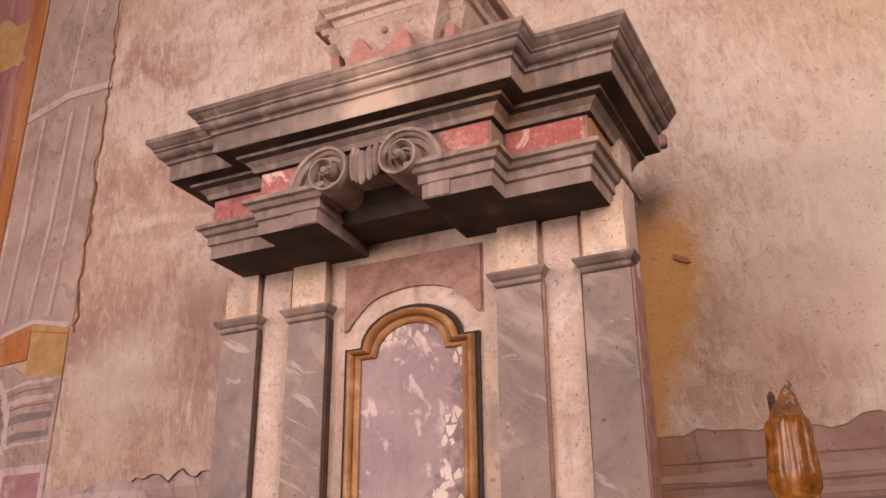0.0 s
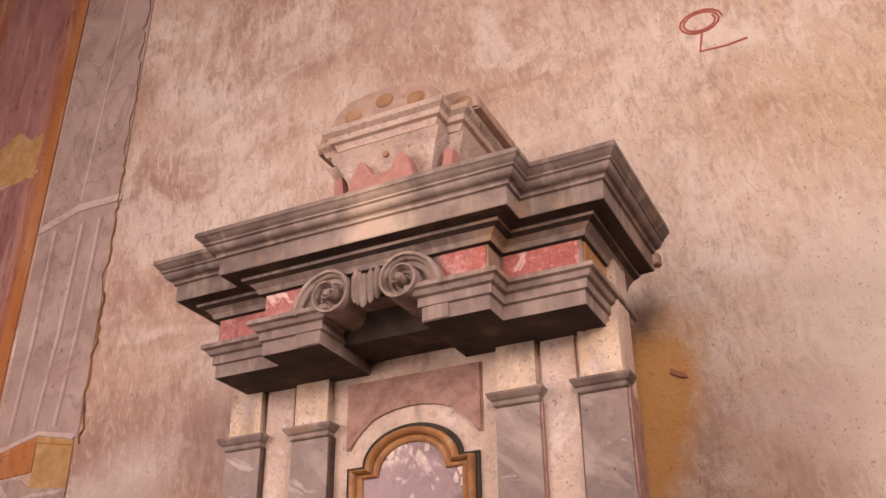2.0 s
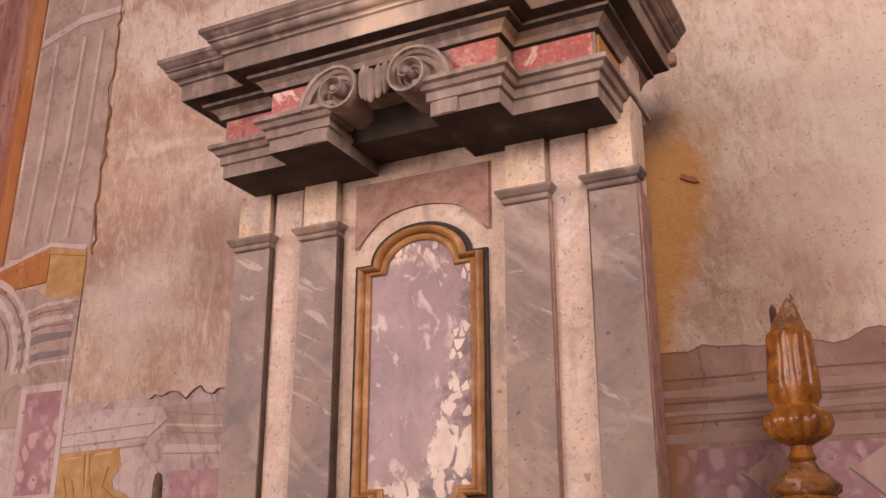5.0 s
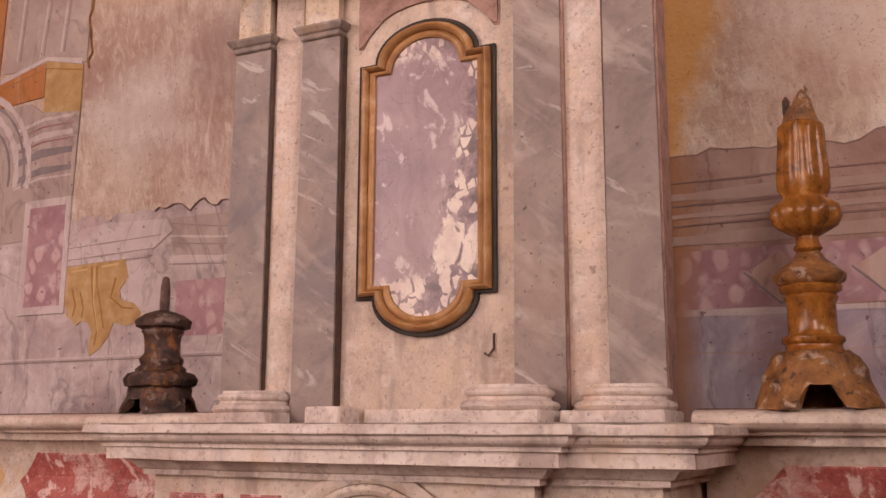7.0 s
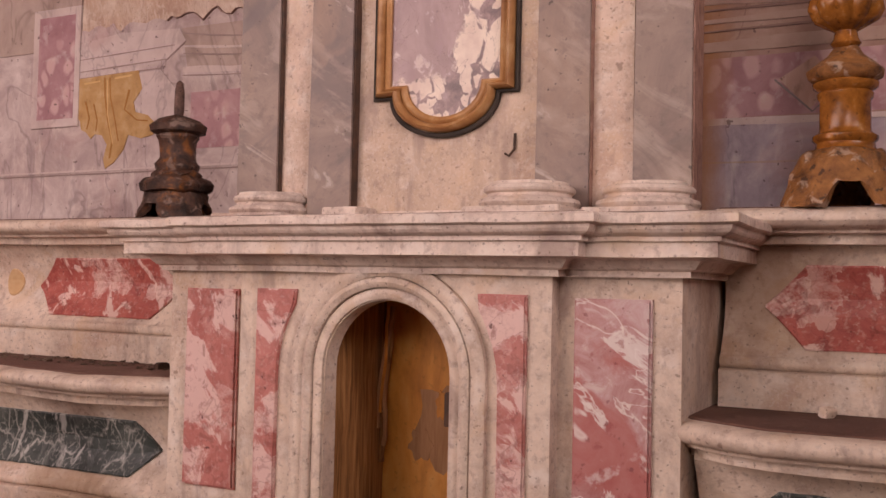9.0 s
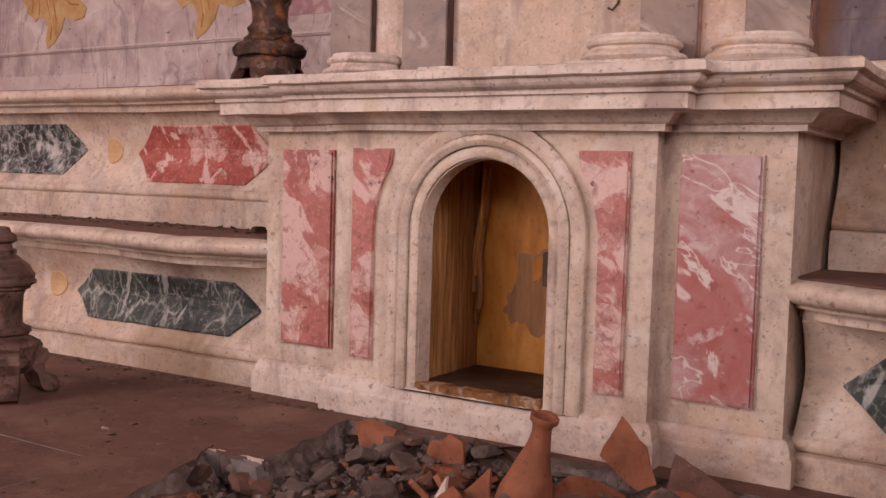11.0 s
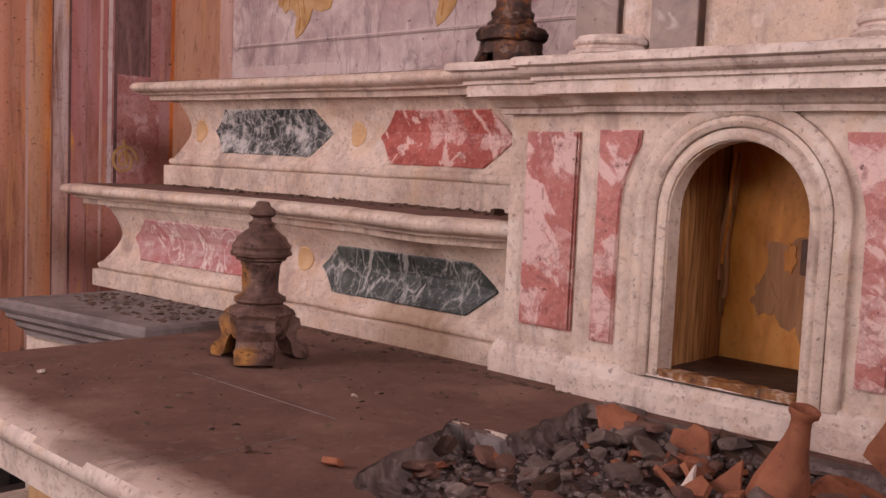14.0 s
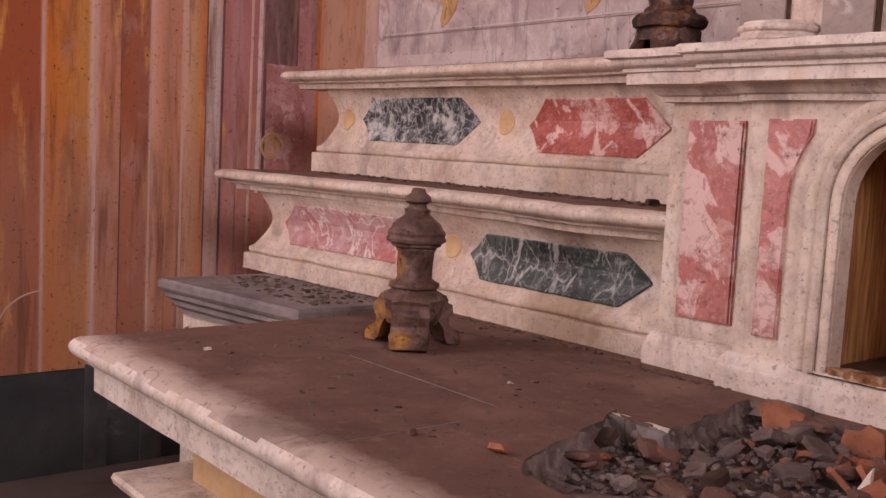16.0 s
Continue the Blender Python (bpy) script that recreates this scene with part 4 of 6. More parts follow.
def broken_slope():
    """Crumbled mortar sloping down from the rim of the hole."""
    bm = bmesh.new()
    mid = Vector((0.12, -0.42, 0))
    rim = []
    for i, (x, y) in enumerate(HOLE):
        nx, ny = HOLE[(i + 1) % len(HOLE)]
        n = max(2, int(math.hypot(nx - x, ny - y) / 0.014))
        rim += [Vector((x + (nx - x) * k / n, y + (ny - y) * k / n, 0)) for k in range(n)]
    rows = []
    for inward, drop in ((-0.004, 0.004), (0.002, 0.016), (0.006, 0.030), (0.018, 0.042), (0.034, 0.054), (0.055, 0.066), (0.085, 0.074)):
        row = []
        for p in rim:
            q = p + (mid - p).normalized() * inward + Vector((0, 0, MZ - drop))
            row.append(bm.verts.new(q + noise.noise_vector(q * 33) * (0.004 + 0.010 * (drop > 0.02)) + noise.noise_vector(q * 90) * 0.004))
        rows.append(row)
    for a, b in zip(rows, rows[1:]):
        for i in range(len(a)):
            j = (i + 1) % len(a)
            bm.faces.new((a[i], a[j], b[j], b[i]))
    return bm


part("broken_slope", broken_slope(), M_MORTAR, altar_table, "crumbled grey mortar sloping into the hole")
part("chipped_edge", rough_up(cut_finer(box(-0.375, -0.222, -0.417, -0.409, 0.980, 0.9995, 0.001), 0.03), 0.006, 25), M_BASE, altar_table, "pale freshly broken edge of the slab")
part("slab_joint", box(-1.02, -0.50, -0.6005, -0.5985, 0.99, 1.0012), M_SLABGREY, altar_table, "thin pale joint between the slabs")
part("slab_joint", box(-0.4505, -0.4495, -1.0, -0.72, 0.99, 1.0012), M_SLABGREY, altar_table)

# side slabs that carry the ends of the steps
for s in (-1, 1):
    sl = thing("side_slab", "grey stone side slab littered with dead leaves", "altar slab", (s * 2.1, 0.1, 0.0), "side slabs")
    plan = [(-2.42, 0.3), (-2.42, -0.47), (-1.66, -0.36), (-1.66, 0.3)]
    plan = plan if s < 0 else mirror(plan)
    part("slab", moulded(plan, [(-0.05, 0.87), (-0.05, 0.885), (-0.03, 0.90), (-0.03, 0.915), (-0.008, 0.93), (-0.008, 0.945), (0.0, 0.95)] + [(0.008, 0.962), (0.008, 0.982), (0.0, 0.992)], 0.74), M_SLABGREY, sl, "moulded grey slab")
    part("support", moulded([(x * (0.985 if abs(x) > 2 else 1.0), y + 0.07) for x, y in plan], [(0.0, 0.0), (0.0, 0.88)], 0.74), M_CREAM, sl, "plain plastered support")
# ---- the retable above the tabernacle ----
CX = -0.012
retable = thing("retable", "tall marble retable with grey pilasters and a heavy dark cornice", "retable", (CX, 0.5, 1.757))
RY = 0.285                                # face of the back slab
FLOOR_R, CAP_Z, ARCH_Z = 1.757, 2.825, 2.955
part("back_slab", box(CX - 0.588, CX + 0.588, RY, 0.385, FLOOR_R, 3.20), M_PINKSTONE, retable, "pinkish stone back slab")
part("foot_strip", box(CX - 0.165, CX + 0.21, RY - 0.014, RY + 0.01, FLOOR_R, 1.796, 0.004), M_BASE, retable, "broken pale marble strip")


def pilaster(x, w, y):
    p = part("pilaster", moulded([(x - w / 2 - 0.006, RY + 0.01), (x - w / 2 - 0.006, y), (x + w / 2 + 0.006, y), (x + w / 2 + 0.006, RY + 0.01)], [(0.0, FLOOR_R), (-0.004, CAP_Z - 0.03)], RY + 0.01), M_GREY, retable, "veined grey marble pilaster")
    cap = [(x - w / 2, RY + 0.01), (x - w / 2, y), (x + w / 2, y), (x + w / 2, RY + 0.01)]
    part("capital", moulded(cap, [(0.002, CAP_Z - 0.036), (0.006, CAP_Z - 0.032), (0.006, CAP_Z - 0.022), (0.012, CAP_Z - 0.018), (0.02, CAP_Z - 0.006), (0.02, CAP_Z), (-0.002, CAP_Z + 0.002)], RY + 0.01), M_DARK, p, "thin dark marble capital")
    part("neck_block", moulded(cap, [(-0.004, CAP_Z), (-0.004, ARCH_Z + 0.01)], RY + 0.01), M_NECK, p, "pale stained block above the capital")
    # dark strip on the left pilasters puts their right side's shade into colour
    wide, stone = (0.0105, M_IRON) if x < 0 else (0.0090, M_SPANDREL)
    part("edge_strip", box(x + w / 2 + 0.003, x + w / 2 + wide, y + 0.008, RY + 0.005, FLOOR_R, CAP_Z - 0.036), stone, p, "dark strip for the shaded right side" if x < 0 else "red-brown stone edge")


PW, PY = 0.115, 0.255
for px in (-0.536, -0.31, 0.31, 0.536):
    pilaster(CX + px, PW, PY)
for px in (-0.423, 0.423):
    part("pale_strip", box(CX + px - 0.048, CX + px + 0.044, RY - 0.01, RY + 0.005, 1.80, ARCH_Z + 0.005), M_STRIP, retable, "pale stone strip between the pilasters")

part("slab_edge", box(CX + 0.586, CX + 0.592, 0.262, 0.384, FLOOR_R, CAP_Z - 0.036), M_SPANDREL, retable, "brown edge of the slab")
# bases left behind by the missing columns
def column_base(x, y):
    """A square plinth with a worn double ring, its middle at x, y."""
    b = part("column_base", rough_up(cut_finer(box(x - 0.112, x + 0.112, y - 0.112, y + 0.06, FLOOR_R, 1.788, 0.003), 0.06), 0.002, 20), M_BASE, retable, "square pale plinth of a missing column")
    prof = [(0.100, 0.0), (0.108, 0.004), (0.112, 0.012), (0.108, 0.020), (0.096, 0.024), (0.092, 0.028), (0.092, 0.032), (0.099, 0.036), (0.101, 0.042), (0.098, 0.048), (0.088, 0.052), (0.086, 0.058)]
    part("base_ring", rough_up(lathe(prof, (x, y, 1.786), 36), 0.0015, 18), M_BASE, b, "worn rounded ring", 40)


column_base(CX - 0.485, 0.262)
column_base(CX + 0.505, 0.262)
column_base(CX + 0.262, 0.190)
part("plinth_block", rough_up(cut_finer(box(CX - 0.285, CX - 0.185, 0.19, 0.29, FLOOR_R, 1.803, 0.003), 0.04), 0.002, 20), M_BASE, retable, "small white marble block")

# the framed oval of breccia
OV_T, OV_B, OV_X = 2.695, 2.068, 0.197


def cartouche(grow):
    """A tall panel with a round head and foot, narrower than its sides: outline as (x, z)."""
    ox, r = OV_X + grow, 0.150 + grow
    top, bot = OV_T + grow * 0.7, OV_B - grow * 0.7
    rise = 0.10 + grow * 0.35
    pts = [(CX - ox, bot), (CX - ox, top)]
    pts += [(CX - r, top)] + [(CX + r * math.cos(radians(a)), top + rise * math.sin(radians(a))) for a in range(170, 0, -10)] + [(CX + r, top)]
    pts += [(CX + ox, top), (CX + ox, bot), (CX + r, bot)]
    pts += [(CX + r * math.cos(radians(a)), bot - rise * math.sin(radians(a))) for a in range(10, 180, 10)] + [(CX - r, bot)]
    return pts


part("slate_border", band(cartouche(-0.002), cartouche(-0.012), RY - 0.011, RY + 0.02, mid=0.002), M_BLACK, retable, "black slate border")
part("yellow_frame", band(cartouche(-0.014), cartouche(-0.032), RY - 0.02, RY + 0.02, mid=0.012), M_YELLOW, retable, "rounded yellow marble frame", 40)
part("yellow_frame", band(cartouche(-0.033), cartouche(-0.05), RY - 0.012, RY + 0.02, mid=0.006), M_YELLOW, retable, "inner yellow marble frame", 40)
part("breccia_panel", slab(cartouche(-0.047), RY - 0.006, RY + 0.01), M_BRECCIA, retable, "violet and white breccia marble panel")
# the spandrel plate over it, with an arch cut out below
sp = [(CX - 0.205, 2.745), (CX - 0.205, 2.935), (CX + 0.205, 2.935), (CX + 0.205, 2.745), (CX + 0.19, 2.745)]
sp += [(CX + 0.182 * math.cos(radians(a)), 2.745 + 0.10 * math.sin(radians(a))) for a in range(12, 180, 12)] + [(CX - 0.19, 2.745)]
part("spandrel", slab(sp[::-1], RY - 0.008, RY + 0.01, bevel=0.005), M_SPANDREL, retable, "pinkish brown stone plate")
part("iron_hook", tube([(CX + 0.185, RY - 0.004, 1.97 - 0.012 * i + 0.002) for i in range(4)] + [(CX + 0.178, RY - 0.02, 1.918), (CX + 0.165, RY - 0.012, 1.925)], 0.003), M_IRON, retable, "bent iron hook", 60)

# ---- entablature ----
EW, EC, EYW, EYC = 0.548, 0.332, 0.105, 0.025
ENT = [(-EW, 0.40), (-EW, EYW), (-EC, EYW), (-EC, EYC), (EC, EYC), (EC, EYW), (EW, EYW), (EW, 0.40)]
ENT = [(x + 0.0, y) for x, y in ENT]
GAP = 0.148
ARCHI = [(0.0, ARCH_Z), (0.0, 2.992), (0.008, 2.995), (0.008, 3.018), (0.018, 3.022), (0.024, 3.034), (0.034, 3.038), (0.034, 3.050), (0.004, 3.056)]
entab = part("architrave", moulded([(-EW, 0.4), (-EW, EYW), (-EC, EYW), (-EC, EYC), (-GAP, EYC), (-GAP, 0.2)], ARCHI, 0.45, shade_below=ARCH_Z), [M_ARCHI, M_SOOTSHADE], retable, "stained grey marble architrave")
part("architrave", moulded([(GAP, 0.2), (GAP, EYC), (EC, EYC), (EC, EYW), (EW, EYW), (EW, 0.4)], ARCHI, 0.45, shade_below=ARCH_Z), [M_ARCHI, M_SOOTSHADE], retable, "stained grey marble architrave")
# the recess behind the gap carries its shade in the colour too
part("soffit_vault", moulded([(-GAP - 0.02, 0.14), (GAP + 0.02, 0.14)], [(0.0, 2.99), (0.02, 3.02), (0.05, 3.05), (0.09, 3.075), (0.12, 3.085)], 0.52), M_SOOTSHADE, retable, "hollow soffit with soot and shade in its colour")
part("frieze", moulded(ENT, [(0.0, 3.05), (0.0, 3.135)], 0.45), M_DARK, retable)
for s in (-1, 1):
    part("frieze_panel", box(s * 0.20, s * (EC - 0.004), EYC - 0.006, EYC + 0.01, 3.058, 3.128, 0.002), M_FRIEZE, retable, "red and white marble frieze panel")
    part("frieze_panel", box(s * (EC + 0.008), s * (EW - 0.006), EYW - 0.006, EYW + 0.01, 3.058, 3.128, 0.002), M_FRIEZE, retable, "red and white marble frieze panel")
    part("frieze_panel", box(s * (EW - 0.01), s * (EW + 0.006), EYW + 0.01, 0.43, 3.058, 3.128, 0.002), M_YELLOW, retable, "stained yellow side panel")
CORN = [(0.0, 3.13), (0.014, 3.132), (0.02, 3.145), (0.034, 3.158), (0.05, 3.164), (0.052, 3.172), (0.092, 3.174), (0.094, 3.178), (0.094, 3.222), (0.102, 3.225), (0.102, 3.232)]
CORN += round_over(0.106, 3.236, 0.124, 3.254, 4, 1) + [(0.13, 3.257), (0.13, 3.262), (0.137, 3.268), (0.143, 3.276), (0.147, 3.279), (0.147, 3.291), (0.14, 3.294)]
part("cornice", rough_up(cut_finer(moulded(ENT, CORN, 0.455, shade_below=3.174), 0.2), 0.0018, 14), [M_DARK, M_SOOTSHADE], retable, "heavy stepped dark marble cornice with pale streaks")
part("broken_end", box(EW + 0.09, EW + 0.112, 0.445, 0.475, 3.19, 3.225, 0.004), M_SPANDREL, retable, "broken end of the cornice at the wall")


def volute(side):
    """A scroll of three stepped bands: it rises from the architrave's inner end and curls in."""
    line = [(0.187, 2.957, 0.036), (0.187, 2.99, 0.036), (0.187, 3.030, 0.036), (0.187, 3.032, 0.036), (0.185, 3.047, 0.035), (0.178, 3.070, 0.033), (0.165, 3.092, 0.031), (0.147, 3.108, 0.028)]
    cx, cz = 0.108, 3.072
    for i in range(30):
        a = 62 + i * 21
        r = 0.050 * (1 - i / 33)
        line.append((cx + r * math.cos(radians(a)), cz + r * math.sin(radians(a)), 0.025 * (1 - i / 38)))
    steps = [(-1, -0.003), (-0.28, -0.004), (-0.24, -0.012), (0.28, -0.013), (0.34, -0.024), (0.62, -0.030), (0.68, -0.038), (1, -0.038), (1, 0.12), (-1, 0.12)]
    bm = bmesh.new()
    rings = []
    for i, (px, pz, w) in enumerate(line):
        q, t = line[max(0, i - 1)], line[min(len(line) - 1, i + 1)]
        d = Vector((t[0] - q[0], t[1] - q[1])).normalized()
        n = Vector((d.y, -d.x)) * w
        swell = -0.018 * max(0, i - 6) / 30
        rings.append([bm.verts.new((side * (px + k * n.x), EYC + (max(o, -0.005) if i < 3 else o) + (swell if o < 0 else 0), pz + k * n.y)) for k, o in steps])
    for a, b in zip(rings, rings[1:]):
        for k in range(len(steps)):
            j = (k + 1) % len(steps)
            bm.faces.new((a[k], a[j], b[j], b[k]))
    bm.faces.new(rings[0])
    bm.faces.new(rings[-1])
    before = set(bm.verts)
    lathe([(0.011, -0.09), (0.011, -0.002), (0.008, 0.004), (0.003, 0.006)], (0, 0, 0), 16, bm)
    for v in set(bm.verts) - before:
        x, y, z = v.co
        v.co = Vector((side * (cx - 0.002) + x, EYC - 0.050 - z, cz + y))
    return bm


for s in (-1, 1):
    part("volute", volute(s), M_ARCHI, retable, "carved marble scroll", 30)
bm = bmesh.new()
for k in range(-2, 3):
    lathe([(0.004, 0.0), (0.010, 0.012), (0.014, 0.040), (0.012, 0.075), (0.003, 0.095)], (k * 0.016, EYC - 0.040 + abs(k) * 0.008, 3.012 + abs(k) * 0.012), 10, bm)
part("carved_leaf", bm, M_ARCHI, retable, "small carved leaf between the scrolls", 50)

# ---- crown on top of the cornice ----
CY = 0.12
crown = part("crown", moulded([(CX - 0.20, 0.45), (CX - 0.20, CY + 0.06), (CX - 0.15, CY + 0.06), (CX - 0.15, CY), (CX + 0.15, CY), (CX + 0.15, CY + 0.06), (CX + 0.20, CY + 0.06), (CX + 0.20, 0.45)],
    [(0.05, 3.29), (0.05, 3.33), (0.03, 3.345)] + [(0.03 - 0.045 * math.sin(i / 8 * 3.14) + 0.0 * i, 3.345 + 0.24 * i / 8) for i in range(9)] + [(0.0, 3.60), (0.012, 3.602), (0.02, 3.62), (0.032, 3.624), (0.036, 3.64), (0.05, 3.65), (0.054, 3.664), (0.0, 3.67)], 0.56), M_CROWN, retable, "small carved marble crown on the cornice")
def lobed(cx, half, z0, high, lobes, ramped):
    """The outline of a plate whose top edge swells over each lobe: (x, z)."""
    pts = [(cx - half, z0)]
    for i in range(25):
        f = i / 24
        rise = min(1.0, math.sin(math.pi * f) ** ramped * 1.25)
        pts.append((cx - half + 2 * half * f, z0 + 0.012 + high * rise + 0.008 * abs(math.sin(f * math.pi * lobes))))
    return pts + [(cx + half, z0)]


part("scalloped_top", slab(lobed(CX, 0.198, 3.665, 0.088, 3, 0.75)[::-1], CY - 0.025, 0.45, bevel=0.006), M_CROWNTOP, crown, "scalloped top")
for s in (-1, 1):
    part("scalloped_top", slab(lobed(CX + s * 0.20, 0.075, 3.662, 0.055, 1, 0.4)[::-1], CY + 0.045, 0.45, bevel=0.006), M_CROWNTOP, crown, "scalloped top")
for kx, ky, kz in ((-0.105, -0.025, 3.704), (0.0, -0.025, 3.728), (0.105, -0.025, 3.704), (-0.222, 0.045, 3.690), (0.222, 0.045, 3.690)):
    bm = bmesh.new()
    bmesh.ops.create_uvsphere(bm, u_segments=16, v_segments=8, radius=0.030, matrix=Matrix.LocRotScale((CX + kx, CY + ky, kz), None, (1, 0.32, 0.80)))
    part("scallop", bm, M_SCALLOP, crown, "rounded ochre scallop", 60)
half = [(0.128, 3.335), (0.118, 3.40), (0.100, 3.45), (0.088, 3.50), (0.070, 3.525), (0.050, 3.515), (0.035, 3.475), (0.015, 3.462)]
arch_low = [(0.03, 3.412), (0.06, 3.395), (0.085, 3.365), (0.095, 3.335)]
field = half + [(-x, z) for x, z in half[::-1]] + [(-x, z) for x, z in arch_low[::-1]] + arch_low
field = [(CX + x, z) for x, z in field]
part("pink_inlay", slab(field, CY - 0.040, CY + 0.02, bevel=0.003), M_ROSE, crown, "pink stone field with curled corners")
low_arc = [(0.095, 3.335), (0.085, 3.365), (0.06, 3.395), (0.03, 3.412)]
part("red_arch", tube([(CX + x, CY - 0.042, z) for x, z in low_arc] + [(CX - x, CY - 0.042, z) for x, z in low_arc[::-1]], 0.008), M_RED, crown, "thin red marble arch", 60)
part("boss", slab([(CX + 0.011 * math.cos(a * 0.524), 3.55 + 0.011 * math.sin(a * 0.524)) for a in range(12)][::-1], CY - 0.016, CY + 0.02, bevel=0.003), M_SCALLOP, crown, "small ochre boss")
for s in (-1, 1):
    part("crown_panel", slab([(CX + s * 0.160, 3.36), (CX + s * 0.195, 3.36), (CX + s * 0.19, 3.45), (CX + s * 0.198, 3.53), (CX + s * 0.170, 3.54), (CX + s * 0.158, 3.46)][::s], CY + 0.025, CY + 0.075, bevel=0.002), M_ROSE, crown, "pink stone side inlay")
# ---- candlesticks ----
def bell_foot(at, r0, r1, h, arch, turn, material, parent, seed):
    """A hollow bell-shaped foot on three lobed legs, with an arch open between each two; turn: where an arch faces."""
    n, m = 60, 10
    outer, inner = [], []
    bm = bmesh.new()
    for shell, pull in ((outer, 0.0), (inner, 0.022)):
        for j in range(m + 1):
            f = j / m
            ring = []
            for i in range(n):
                a = i / n * 6.2832
                opening = max(0.0, math.cos(3 * (a - radians(turn))))
                foot_z = arch * h * min(1.0, 1.5 * max(0.0, opening - 0.35) ** 0.5)
                z = h * (1 - f) + foot_z * f
                g = 1 - z / h
                bulge = 0.16 * math.sin(g * 9.0) * (1 - 0.4 * g)
                r = (r0 + (r1 - r0) * (g ** 0.62 + bulge * 0.45)) * (1 - 0.13 * opening * g) - pull
                ring.append(bm.verts.new((at[0] + r * math.cos(a), at[1] + r * math.sin(a), at[2] + z)))
            shell.append(ring)
        for p, q in zip(shell, shell[1:]):
            for i in range(n):
                bm.faces.new((p[i], p[(i + 1) % n], q[(i + 1) % n], q[i]))
    for i in range(n):
        k = (i + 1) % n
        bm.faces.new((outer[-1][i], outer[-1][k], inner[-1][k], inner[-1][i]))
    bm.faces.new(outer[0])
    bm.faces.new(inner[0])
    part("foot", rough_up(rough_up(bm, 0.008, 38, seed), 0.004, 95, seed + 3), material, parent, smooth=40)


def block_feet(at, r, h, turn, material, parent, seed):
    """Three broad scrolled legs round a stepped block; the first leg faces the turn."""
    prof = [(0.30, 0.98), (0.62, 1.0), (0.70, 0.92), (0.66, 0.86), (0.80, 0.80), (0.84, 0.66), (0.76, 0.56), (0.74, 0.42), (0.82, 0.30), (0.98, 0.26), (1.07, 0.16), (1.05, 0.04), (0.92, 0.0), (0.74, 0.02), (0.64, 0.16), (0.60, 0.36), (0.46, 0.50), (0.28, 0.52)]
    for k in range(3):
        a = radians(turn + k * 120)
        u = Vector((math.cos(a), math.sin(a), 0))
        w = Vector((-u.y, u.x, 0))
        bm = bmesh.new()
        rows = []
        for side in (-1, -0.8, 0.8, 1):
            pinch = 0.94 if abs(side) == 1 else 1.0
            rows.append([bm.verts.new(Vector(at) + u * (p * r * pinch) + w * side * r * 0.40 + Vector((0, 0, 0.004 + z * h * (0.985 if abs(side) == 1 else 1)))) for p, z in prof])
        for p, q in zip(rows, rows[1:]):
            for i in range(len(prof)):
                j = (i + 1) % len(prof)
                bm.faces.new((p[i], q[i], q[j], p[j]))
        bm.faces.new(rows[0])
        bm.faces.new(rows[-1])
        part("foot", rough_up(bm, 0.005, 40, seed + k), material, parent, smooth=35)
    part("foot_block", rough_up(lathe([(r * 0.55, h * 0.45), (r * 0.62, h * 0.6), (r * 0.70, h * 0.9), (r * 0.74, h * 0.98), (r * 0.66, h * 1.05), (r * 0.55, h * 1.1)], at, 18), 0.005, 40, seed), material, parent)


def worn(bm, amount, seed):
    return rough_up(bm, amount, 38, seed)


# tall gilt one on the upper step beside the retable
at = Vector((0.878, 0.345, 1.79))
tall = thing("candlestick", "tall broken gilt wooden candlestick standing on the marble step", "candlestick", at)
bell_foot(at, 0.070, 0.128, 0.118, 0.42, -78, M_AMBER, tall, 1.0)
part("shaft", worn(lathe([(0.072, 0.100), (0.064, 0.118), (0.058, 0.124), (0.057, 0.134), (0.064, 0.140), (0.064, 0.149), (0.052, 0.156), (0.050, 0.164), (0.050, 0.222), (0.054, 0.228), (0.055, 0.236), (0.050, 0.240), (0.062, 0.248), (0.064, 0.257), (0.057, 0.263)], at, 40), 0.002, 2), M_GILT, tall, "turned gilt shaft", 50)
part("drip_ring", worn(lathe([(0.06, 0.26), (0.073, 0.27), (0.075, 0.282), (0.055, 0.30), (0.035, 0.315), (0.022, 0.335)], at), 0.004, 4), M_AMBER, tall, "flaking ring with bare gesso", 50)
part("knop", worn(lathe([(0.022, 0.33), (0.03, 0.34), (0.024, 0.352), (0.022, 0.365), (0.034, 0.375), (0.055, 0.39), (0.063, 0.41), (0.060, 0.43), (0.048, 0.445), (0.045, 0.455)], at, 80, None, 10, 0.20, (0.37, 0.44)), 0.001, 5), M_GILT, tall, "lobed gilt knop", 60)
part("sleeve", worn(lathe([(0.045, 0.45), (0.050, 0.47), (0.050, 0.50), (0.046, 0.56), (0.045, 0.60), (0.047, 0.612), (0.041, 0.618)], at, 80, None, 8, 0.13, (0.46, 0.60)), 0.002, 6), M_GILT, tall, "fluted gilt sleeve with shallow leaves", 50)


